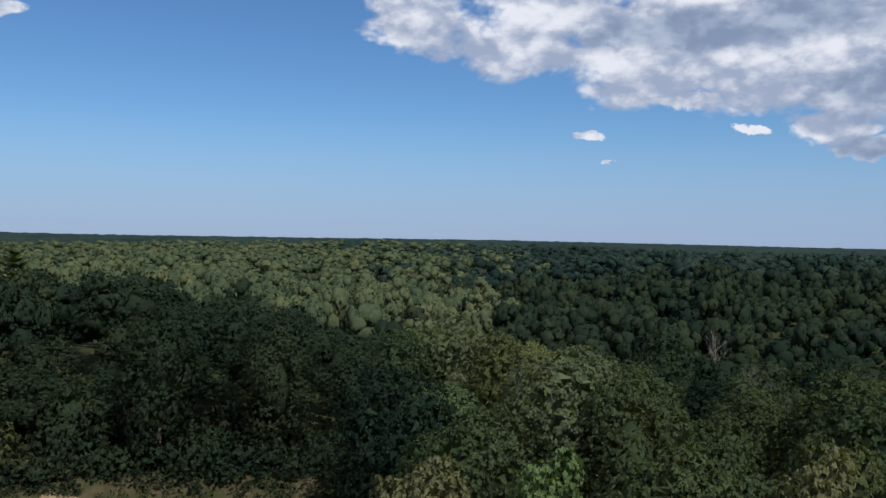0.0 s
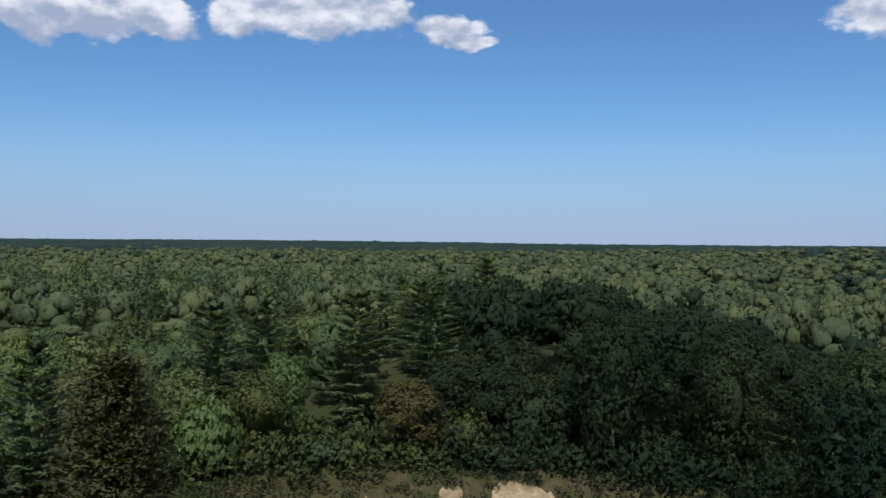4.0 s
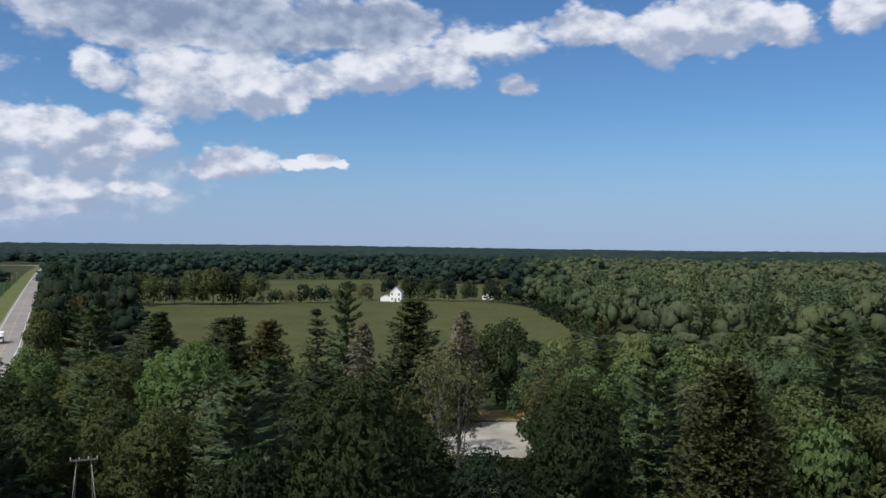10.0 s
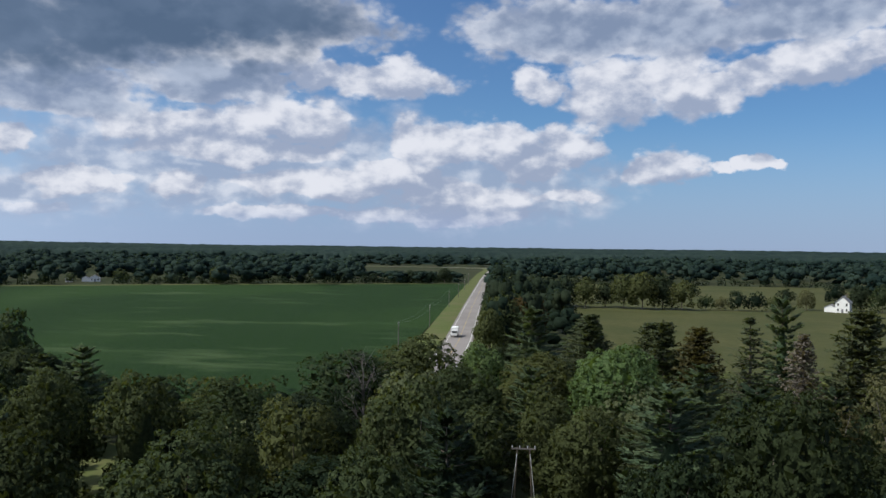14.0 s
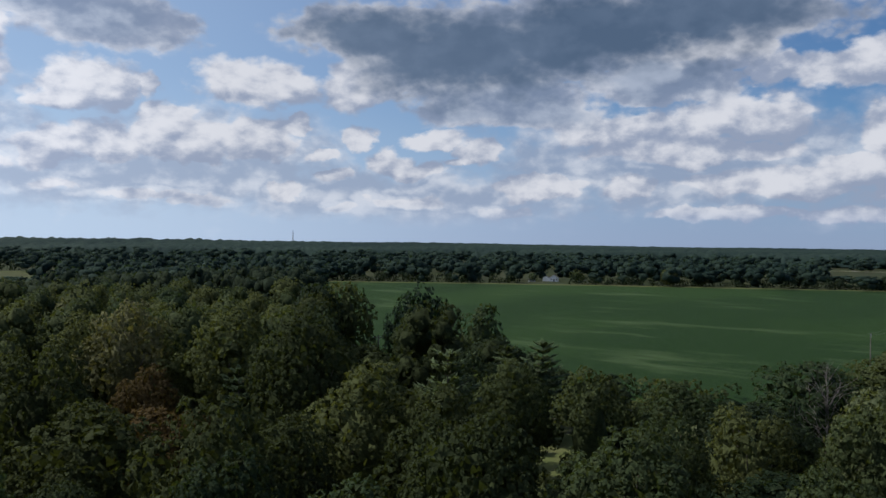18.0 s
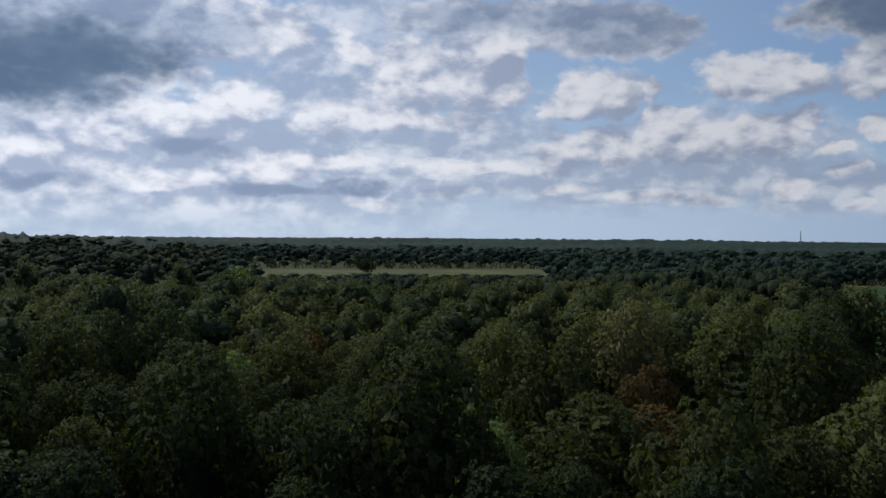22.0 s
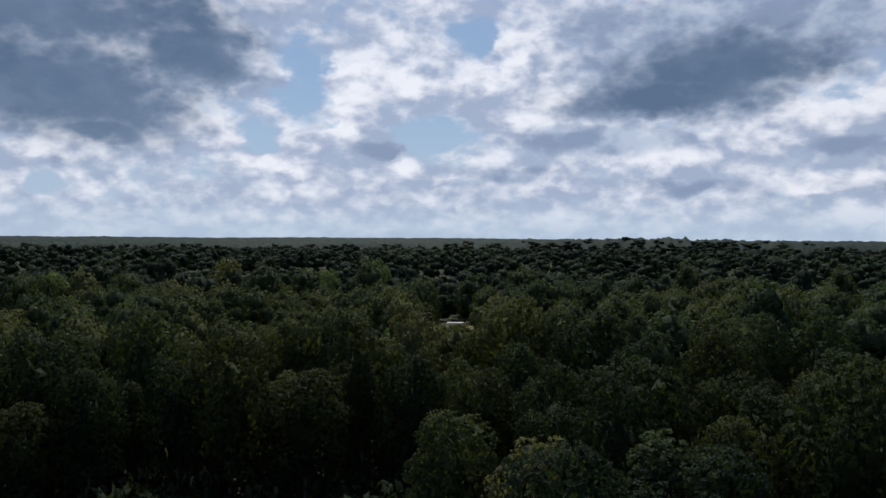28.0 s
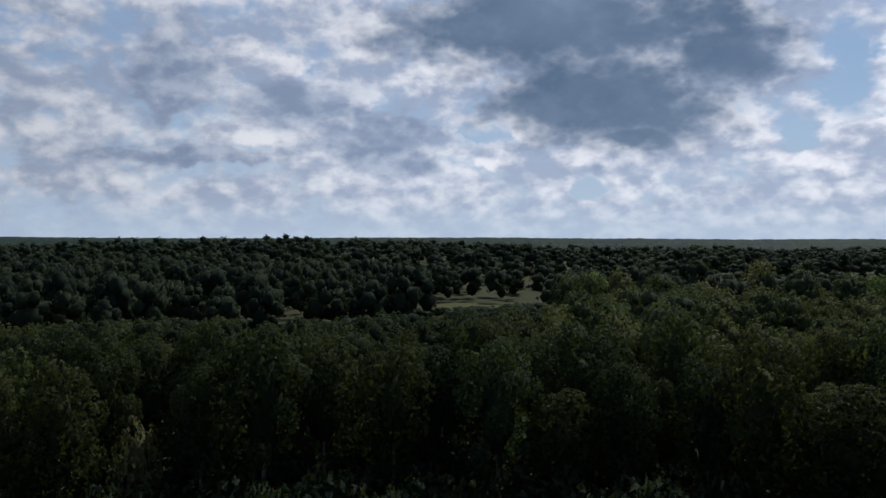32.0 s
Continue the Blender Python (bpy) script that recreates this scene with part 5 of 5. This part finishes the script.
FAR_OPEN = [FIELD, MEADOWS[0],
            [(-405, 0), (-700, -48), (-722, 212), (-372, 186)],
            [(-465, 170), (-640, 238), (-600, 332), (-436, 240)],
            [(-55, -560), (-330, -600), (-372, -822), (-55, -832)],
            [(95, -255), (112, -248), (144, -312), (122, -322)],
            [(296, -162), (352, -212), (338, -268), (284, -238)],
            [(-1080, -85), (-1080, -112), (-1165, -125), (-1185, -315), (-1212, -315), (-1206, -100)]]


def far_clear(x, y):
    if any(inside(x, y, poly) for poly in FAR_OPEN):
        return True
    if x < -110:
        on = np.interp(-x, [-p[0] for p in ROAD[:5]], [p[1] for p in ROAD[:5]])
        return -22 < y - on < 8
    return False


mid_cells = Cells(18.0)
for _ in range(8000):
    a = rng.uniform(-32, 268)
    d = math.sqrt(rng.uniform(232 ** 2, 430 ** 2))
    x, y = bearing(a, d)
    r = rng.uniform(4.2, 6.6)
    if far_clear(x, y) or mid_cells.near(x, y, r):
        continue
    h = min(rng.normal(18.0, 2.4), ceiling(a, d) - float(height(x, y)) if any(g[0] < a < g[1] and d < g[2] for g in GAPS) else 30)
    if h < 4:
        continue
    mid_cells.add(x, y, r)
    stand(a, d, x, y, h, r)
# near woods by bearing, sun and cloud shade painted into the leaf
woods("broadleaf_wood", "dense broadleaf wood in mid-green leaf, lightened as if in sun", near_leaf, SECOND, WOODS["fresh"], 5)
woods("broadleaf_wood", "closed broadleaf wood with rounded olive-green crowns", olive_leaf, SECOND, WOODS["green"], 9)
woods("broadleaf_wood", "dense broadleaf wood, cloud shade put into its dark green leaf", [p for p in near_shaded if p[0] > -0.6 * abs(p[1]) and p[1] > 0], SECOND, WOODS["dark"], 7)
woods("broadleaf_wood", "dense broadleaf wood, shade put into its deep olive-green leaf", [p for p in near_shaded if not (p[0] > -0.6 * abs(p[1]) and p[1] > 0)], SECOND, WOODS["deep"], 17)
# mid woods: pale leaf for sun and haze, dark leaf for shade
woods("broadleaf_wood", "broadleaf wood beyond the clearing, green leaf paled for sun and haze", mid_leaf, MID, WOODS["pale"], 1)
woods("broadleaf_wood", "broadleaf wood on the valley side, cloud shade put into its dark green leaf", mid_shaded, MID, WOODS["dark"], 8)
woods("pine_wood", "stand of tall white pines with layered boughs", near_pine, SECOND_PINE, WOODS["pine"], 22, (20.0, 4.5))
woods("pine_wood", "stand of blue-green white pines among the broadleaf wood", mid_pine, MID_PINE, WOODS["pine"], 2, (20.0, 4.5))

far_spots, far_lit, far_dim = [], [], []
far_cells = Cells(22.0)
for _ in range(9000):
    a = rng.uniform(-32, 268)
    d = math.exp(rng.uniform(math.log(430), math.log(1500)))
    x, y = bearing(a, d)
    r = rng.uniform(5.2, 8.0) * max(1.0, d / 800)
    if far_clear(x, y) or far_cells.near(x, y, r):
        continue
    far_cells.add(x, y, r)
    tall = rng.normal(16.5, 2.2)
    for a0, a1, lim, e in GAPS:
        if a0 < a < a1 and d < lim:
            tall = min(tall, EYE + d * math.tan(radians(e)) - float(height(x, y)))
    if tall < 5:
        continue
    # bearing decides which far trees are coloured as sunlit and which as shaded
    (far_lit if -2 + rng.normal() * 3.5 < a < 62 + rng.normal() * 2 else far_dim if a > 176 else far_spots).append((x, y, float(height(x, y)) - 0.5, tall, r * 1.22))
woods("far_wood", "distant broadleaf wood reaching to the horizon, leaf paled for sun and haze", far_lit, FAR, WOODS["pale"], 13)
woods("far_wood", "distant wood over the low hills, shade put into its dark leaf", far_dim, FAR, WOODS["dark"], 23)
# the bluish leaf colour here includes painted haze
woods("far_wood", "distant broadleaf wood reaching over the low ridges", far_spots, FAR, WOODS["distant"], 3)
# beyond, the canopy closes into one rolling blanket
SPAN, DEEP = 2400, 46
ba, bd = np.meshgrid(np.radians(np.linspace(-36, 272, SPAN)), np.geomspace(1380, 4690, DEEP), indexing="xy")
bx, by = -np.sin(ba) * bd, np.cos(ba) * bd
crowns = R(77).normal(size=bx.shape)
crowns = (crowns + np.roll(crowns, 1, 1) + 0.5 * np.roll(crowns, 2, 1)) / 1.5
bz = height(bx, by) + 14.5 + 2.0 * crowns * np.clip(2600 / bd, 0.5, 1) - 14 * np.clip((1480 - bd) / 100, 0, 1)
bi, bj = np.meshgrid(np.arange(DEEP - 1), np.arange(SPAN - 1), indexing="ij")
bk = (bi * SPAN + bj).ravel()
# horizon forest shares the leaf colour with haze painted in
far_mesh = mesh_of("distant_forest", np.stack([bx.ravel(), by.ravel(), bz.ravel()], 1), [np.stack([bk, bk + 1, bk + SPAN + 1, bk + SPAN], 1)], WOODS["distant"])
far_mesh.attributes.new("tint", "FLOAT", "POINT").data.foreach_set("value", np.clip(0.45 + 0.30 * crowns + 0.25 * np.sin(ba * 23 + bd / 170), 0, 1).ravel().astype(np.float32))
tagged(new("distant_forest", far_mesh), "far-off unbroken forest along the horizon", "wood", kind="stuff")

scrub = []
for _ in range(2600):
    a = rng.uniform(-32, 268)
    d = math.sqrt(rng.uniform(44 ** 2, 118 ** 2))
    front = np.interp(a, START_AZ, START_D)
    x, y = bearing(a, d)
    if (a < 198 and not front - 4 < d < front + 16) or 4 < a < 48 and d < 107 or open_ground(x, y):
        continue
    r = rng.uniform(1.6, 3.0)
    h = rng.uniform(1.4, 4.2) * (1.0 if d > 60 else 0.7)
    for a0, a1, lim, e in GAPS:
        if a0 - 1 < a < a1 + 1 and d < lim:
            h = min(h, 1.6)
    scrub.append((x, y, float(height(x, y)) - 0.2, h, r))
def along(p, q, count, deep, h0, h1):
    for s in np.linspace(0, 1, count):
        x = p[0] + (q[0] - p[0]) * s + rng.normal() * deep
        y = p[1] + (q[1] - p[1]) * s + rng.normal() * deep
        scrub.append((x, y, float(height(x, y)) - 0.2, rng.uniform(h0, h1), rng.uniform(2.2, 4.2)))


for k in range(1100):
    # tufts on the bank itself
    a = rng.uniform(3, 47)
    d = rng.uniform(98.5, 107.5)
    if any(p < a < q and d < 103.6 + t for p, q, t in SANDY) and rng.uniform() < 0.93:
        continue
    x, y = bearing(a, d)
    scrub.append((float(x), float(y), float(height(x, y)) - 0.15, rng.uniform(0.35, 1.2), rng.uniform(0.5, 1.3)))
for k in range(230):
    # the brow of the sand bank
    x, y = bearing(4 + k * 0.19, 105.6 + rng.uniform(0, 6.5))
    scrub.append((float(x), float(y), float(height(x, y)) - 0.3, rng.uniform(1.0, 3.6), rng.uniform(1.2, 2.4)))
for k in range(420):
    x, y = bearing(rng.uniform(3, 56), rng.uniform(107, 124))
    scrub.append((float(x), float(y), float(height(x, y)) - 0.3, rng.uniform(1.6, 5.0), rng.uniform(1.8, 3.4)))
for k in range(520):
    x, y = bearing(rng.uniform(198, 268), rng.uniform(78, 114))
    scrub.append((float(x), float(y), float(height(x, y)) - 0.3, rng.uniform(1.6, 6.0), rng.uniform(1.8, 3.4)))
along((-674, -90), (-440, -452), 240, 4.0, 3, 9)
along((-60, -796), (-378, -792), 90, 5.0, 7, 13)
along((-196, 6), (-172, 100), 30, 2.0, 2, 5)
along((-380, 190), (-192, 126), 70, 2.0, 3, 7)
along((-724, -40), (-724, 212), 60, 3.0, 4, 8)
along((-160, -58), (-134, -148), 40, 2.0, 2, 5)
along((-140, -156), (-420, -446), 90, 2.5, 3, 8)
scrub = [p for p in scrub if not (math.hypot(p[0], p[1]) > 500 and 119.8 < math.degrees(math.atan2(-p[0], p[1])) % 360 < 123.0)]


# scrub on these sides gets the leaf colour with shade painted in
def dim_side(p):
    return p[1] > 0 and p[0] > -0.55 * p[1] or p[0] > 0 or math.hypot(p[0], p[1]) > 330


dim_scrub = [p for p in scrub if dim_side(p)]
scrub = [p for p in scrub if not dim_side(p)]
woods("undergrowth", "low tangled scrub below the hill, shade put into its dark green", dim_scrub, SCRUB, WOODS["dark"], 16, (4.0, 3.0))
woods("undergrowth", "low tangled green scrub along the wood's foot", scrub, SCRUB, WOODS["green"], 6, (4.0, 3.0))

# ---- buildings, poles and vehicles ----
def box(x0, y0, z0, x1, y1, z1, bevel=0.0):
    bm = bmesh.new()
    bmesh.ops.create_cube(bm, size=1.0, matrix=Matrix.Translation(((x0 + x1) / 2, (y0 + y1) / 2, (z0 + z1) / 2)) @ Matrix.Diagonal((x1 - x0, y1 - y0, z1 - z0, 1)))
    if bevel:
        bmesh.ops.bevel(bm, geom=bm.edges[:], offset=bevel, segments=2, affect="EDGES")
    return bm


def gable(x0, y0, x1, y1, z0, rise, eave=0.4, thick=0.16):
    """Two roof slabs meeting in a ridge along y."""
    bm = bmesh.new()
    xm = (x0 + x1) / 2
    k = rise / ((x1 - x0) / 2)
    for s in (-1, 1):
        xe = xm + s * ((x1 - x0) / 2 + eave)
        ze = z0 - eave * k
        pts = [(xm, y0 - eave, z0 + rise), (xe, y0 - eave, ze), (xe, y1 + eave, ze), (xm, y1 + eave, z0 + rise)]
        lo = [bm.verts.new(p) for p in pts]
        hi = [bm.verts.new((p[0], p[1], p[2] + thick)) for p in pts]
        bm.faces.new(lo), bm.faces.new(hi)
        for q in range(4):
            bm.faces.new((lo[q], lo[(q + 1) % 4], hi[(q + 1) % 4], hi[q]))
    bmesh.ops.recalc_face_normals(bm, faces=bm.faces[:])
    return bm


def walls(x0, y0, x1, y1, h, rise):
    """Walls with gable ends."""
    bm = bmesh.new()
    xm = (x0 + x1) / 2
    rows = []
    for y in (y0, y1):
        rows.append([bm.verts.new(p) for p in ((x0, y, -0.3), (x1, y, -0.3), (x1, y, h), (xm, y, h + rise), (x0, y, h))])
    bm.faces.new(rows[0]), bm.faces.new(rows[1])
    for q in range(5):
        bm.faces.new((rows[0][q], rows[0][(q + 1) % 5], rows[1][(q + 1) % 5], rows[1][q]))
    bmesh.ops.recalc_face_normals(bm, faces=bm.faces[:])
    return bm


def window(parent, x, y, z, w, h, along_x):
    d = 0.06
    if along_x:
        win = part("window", box(x - w / 2, y - d, z, x + w / 2, y + d, z + h), WHITE, parent)
        part("pane", box(x - w / 2 + 0.08, y - d - 0.02, z + 0.08, x + w / 2 - 0.08, y + d + 0.02, z + h - 0.08), GLASS_DARK, win)
    else:
        win = part("window", box(x - d, y - w / 2, z, x + d, y + w / 2, z + h), WHITE, parent)
        part("pane", box(x - d - 0.02, y - w / 2 + 0.08, z + 0.08, x + d + 0.02, y + w / 2 - 0.08, z + h - 0.08), GLASS_DARK, win)


def house(name, label, a, d, turn, w, l, h, rise, wing, wall, roof):
    x, y = bearing(a, d)
    foot = new(name)
    foot.matrix_world = pose(float(x), float(y), float(height(x, y)), 0, 0, turn)
    tagged(foot, label, "house")
    part("wall", walls(-w / 2, -l / 2, w / 2, l / 2, h, rise), wall, foot)
    part("roof", gable(-w / 2, -l / 2, w / 2, l / 2, h, rise), roof, foot, "grey shingle roof")
    part("chimney", box(0.6, l / 4, h + rise - 1.0, 1.3, l / 4 + 0.7, h + rise + 1.0), BARK, foot)
    part("door", box(-0.5, -l / 2 - 0.05, 0.0, 0.5, -l / 2 + 0.02, 2.05), ROOF, foot)
    storeys = 2 if h > 4 else 1
    for s in range(storeys):
        for q in (-0.3, 0.3):
            window(foot, w * q, -l / 2, 0.9 + s * 2.6, 0.9, 1.4, True)
            window(foot, w / 2, l * q, 0.9 + s * 2.6, 0.9, 1.4, False)
            window(foot, -w / 2, l * q, 0.9 + s * 2.6, 0.9, 1.4, False)
    if wing:
        bm = walls(-2.6, -wing / 2, 2.6, wing / 2, 2.6, 1.3)
        bmesh.ops.transform(bm, matrix=Matrix.Translation((-w / 2 - 2.62, 0, 0)), verts=bm.verts)
        part("wing_wall", bm, wall, foot)
        bm = gable(-2.6, -wing / 2, 2.6, wing / 2, 2.6, 1.3, 0.25)
        bmesh.ops.transform(bm, matrix=Matrix.Translation((-w / 2 - 2.62, 0, 0)), verts=bm.verts)
        part("wing_roof", bm, roof, foot)
        part("garage_door", box(-w / 2 - 4.0, -wing / 2 - 0.06, 0, -w / 2 - 1.4, -wing / 2 + 0.02, 2.1), WHITE, foot)
    return foot


house("farmhouse", "white two-storey farmhouse with a grey gabled roof and low wing", 73.1, 463, -8 + 73, 6.4, 8.5, 5.3, 3.0, 6.0, WHITE, ROOF)
house("farmhouse", "low white house at the far side of the field", 120.9, 662, 120, 7.0, 9.0, 2.8, 2.0, 5.0, WHITE, ROOF)
house("outbuilding", "small white shed beside trees", 122.4, 655, 110, 4.0, 5.0, 2.6, 1.4, 0, WHITE, ROOF)
house("farmhouse", "small white cottage among the hedge trees", 66.9, 492, 60, 6.0, 7.0, 2.8, 1.8, 0, WHITE, ROOF)
house("cottage", "grey-roofed cottage half hidden by trees", 219.0, 330, 200, 7.0, 10.0, 7.5, 2.4, 0, BARK, ROOF)


def camper(a, d, turn, label, up=0.0):
    """A caravan: body, windows, door, wheels, hitch."""
    x, y = bearing(a, d)
    foot = new("caravan")
    foot.matrix_world = pose(float(x), float(y), float(height(x, y)) + up, 0, 0, turn)
    tagged(foot, label, "caravan", "caravans in the clearing")
    part("body", box(-3.2, -1.15, 0.55, 3.2, 1.15, 2.9, 0.18), WHITE, foot)
    for wx in (-2.0, 0.2, 1.9):
        part("window", box(wx - 0.45, -1.17, 1.6, wx + 0.45, 1.17, 2.2), GLASS_DARK, foot)
    part("door", box(-1.25, -1.18, 0.7, -0.6, -1.14, 2.5), WHITE, foot)
    part("hitch", box(3.2, -0.1, 0.5, 4.2, 0.1, 0.62), STEEL, foot)
    for s in (-1, 1):
        bm = bmesh.new()
        bmesh.ops.create_cone(bm, cap_ends=True, segments=14, radius1=0.34, radius2=0.34, depth=0.2, matrix=pose(0.2, s * 1.0, 0.34, 90, 0, 0))
        part("wheel", bm, ROOF, foot)
    return foot


camper(203.0, 292, 20, "white caravan parked in the sandy clearing")
camper(207.9, 300, 5, "white caravan with a pale roof behind the treetops")
camper(152.6, 160, 30, "white caravan half hidden under the trees")
camper(140.5, 140, 75, "white caravan half hidden under the trees")


def pole(x, y, h, turn):
    """A wooden utility pole with crossarm, insulators and a steel bracket."""
    foot = new("utility_pole")
    foot.matrix_world = pose(x, y, float(height(x, y)), 0, 0, turn)
    tagged(foot, "weathered grey wooden utility pole beside the road", "utility pole", "utility poles along the road")
    v, f = tube([(0, 0, -0.5), (0, 0, h * 0.5), (0, 0, h)], [0.17, 0.15, 0.12], 8)
    part("post", mesh_of("post", v, f, GREY_WOOD), None, foot)
    part("crossarm", box(-1.25, -0.07, h - 0.65, 1.25, 0.07, h - 0.5), GREY_WOOD, foot)
    for q in (-1.1, -0.45, 0.45, 1.1):
        v, f = tube([(q, 0, h - 0.5), (q, 0, h - 0.38), (q, 0, h - 0.26)], [0.035, 0.07, 0.03], 6)
        part("insulator", mesh_of("insulator", v, f, STEEL), None, foot)
    for s in (-1, 1):
        v, f = tube([(s * 0.8, 0.09, h - 0.55), (0, 0.12, h - 1.3)], [0.03, 0.03], 4)
        part("brace", mesh_of("brace", v, f, STEEL), None, foot)
    return foot


def cable(p, q, sag, label="slack black overhead power cable"):
    s = np.linspace(0, 1, 15)[:, None]
    c = np.array(p) * (1 - s) + np.array(q) * s - np.array([0, 0, sag]) * (4 * s * (1 - s))
    v, f = tube(c, np.full(15, 0.022), 4)
    tagged(new("overhead_cable", mesh_of("overhead_cable", v, f, ROOF)), label, "cable", "overhead cables")


line = [(-234.0, -47.5), (-303.0, -50.0), (-402.0, -57.0), (-478.0, -62.5), (-560.0, -69.0), (-640.0, -76.0)]
for x, y in line:
    pole(x, y, 8.6, 5)
for (x0, y0), (x1, y1) in zip(line, line[1:]):
    for q in (-1.1, 1.1):
        cable((x0 + q * 0.09, y0 + q, float(height(x0, y0)) + 8.3), (x1 + q * 0.09, y1 + q, float(height(x1, y1)) + 8.3), 1.2)
px, py = bearing(92.9, 86)
gantry = tagged(new("h_frame_pole"), "grey wooden two-legged power pole with one crossarm above the trees", "utility pole")
gantry.matrix_world = pose(float(px), float(py), float(height(px, py)), 0, 0, 93)
for s in (-1, 1):
    v, f = tube([(s * 1.0, 0, -0.5), (s * 0.85, 0, 5), (s * 0.62, 0, 9.8)], [0.08, 0.07, 0.06], 8)
    part("post", mesh_of("post", v, f, BARK), None, gantry)
    v, f = tube([(s * 0.65, 0, 9.2), (s * 1.7, -2.6, 0)], [0.03, 0.03], 4)
    part("guy_wire", mesh_of("guy_wire", v, f, STEEL), None, gantry)
part("crossarm", box(-1.25, -0.07, 9.5, 1.25, 0.07, 9.64), GREY_WOOD, gantry)
for q in (-1.15, -0.4, 0.4, 1.15):
    v, f = tube([(q, 0, 9.62), (q, 0, 9.76), (q, 0, 9.9)], [0.04, 0.07, 0.03], 6)
    part("insulator", mesh_of("insulator", v, f, STEEL), None, gantry)
for a, d in ((132.7, 186), (130.9, 196)):
    px, py = bearing(a, d)
    pole(float(px), float(py), 9.5, 130)

# delivery truck on the road
tx, ty = -274.0, -36.8
truck = tagged(new("box_truck"), "white box truck standing on the asphalt road", "truck")
truck.matrix_world = pose(tx, ty, float(height(tx, ty)) + 0.36, 0, 0, 4.8)
part("cargo_box", box(-3.4, -1.1, 0.9, 1.2, 1.1, 3.1, 0.06), WHITE, truck)
part("cab", box(1.3, -1.0, 0.55, 3.1, 1.0, 2.3, 0.18), WHITE, truck)
part("windscreen", box(3.06, -0.85, 1.45, 3.12, 0.85, 2.1), GLASS_DARK, truck)
part("chassis", box(-3.4, -0.8, 0.5, 2.9, 0.8, 0.88), ROOF, truck)
for wx in (-2.2, 2.2):
    for s in (-1, 1):
        bm = bmesh.new()
        bmesh.ops.create_cone(bm, cap_ends=True, segments=16, radius1=0.42, radius2=0.42, depth=0.28, matrix=pose(wx, s * 0.9, 0.42, 90, 0, 0))
        part("wheel", bm, ROOF, truck)

# lattice mast on the skyline
mx, my = bearing(138.5, 3200)
mast = tagged(new("radio_mast"), "slender steel lattice radio mast on the horizon", "radio mast")
mast.location = (float(mx), float(my), float(height(mx, my)))
for q in range(3):
    c, s = math.cos(q * 2.094), math.sin(q * 2.094)
    v, f = tube([(c * 2.2, s * 2.2, -1), (c * 1.2, s * 1.2, 40), (c * 0.6, s * 0.6, 64)], [0.8, 0.7, 0.5], 5)
    part("leg", mesh_of("leg", v, f, STEEL), None, mast)
for q in range(12):
    v, f = tube([(1.8 - q * 0.1, 0, q * 5.2), (-1.2 + q * 0.06, 1.2 - q * 0.06, q * 5.2 + 5)], [0.25, 0.25], 4)
    part("brace", mesh_of("brace", v, f, STEEL), None, mast)
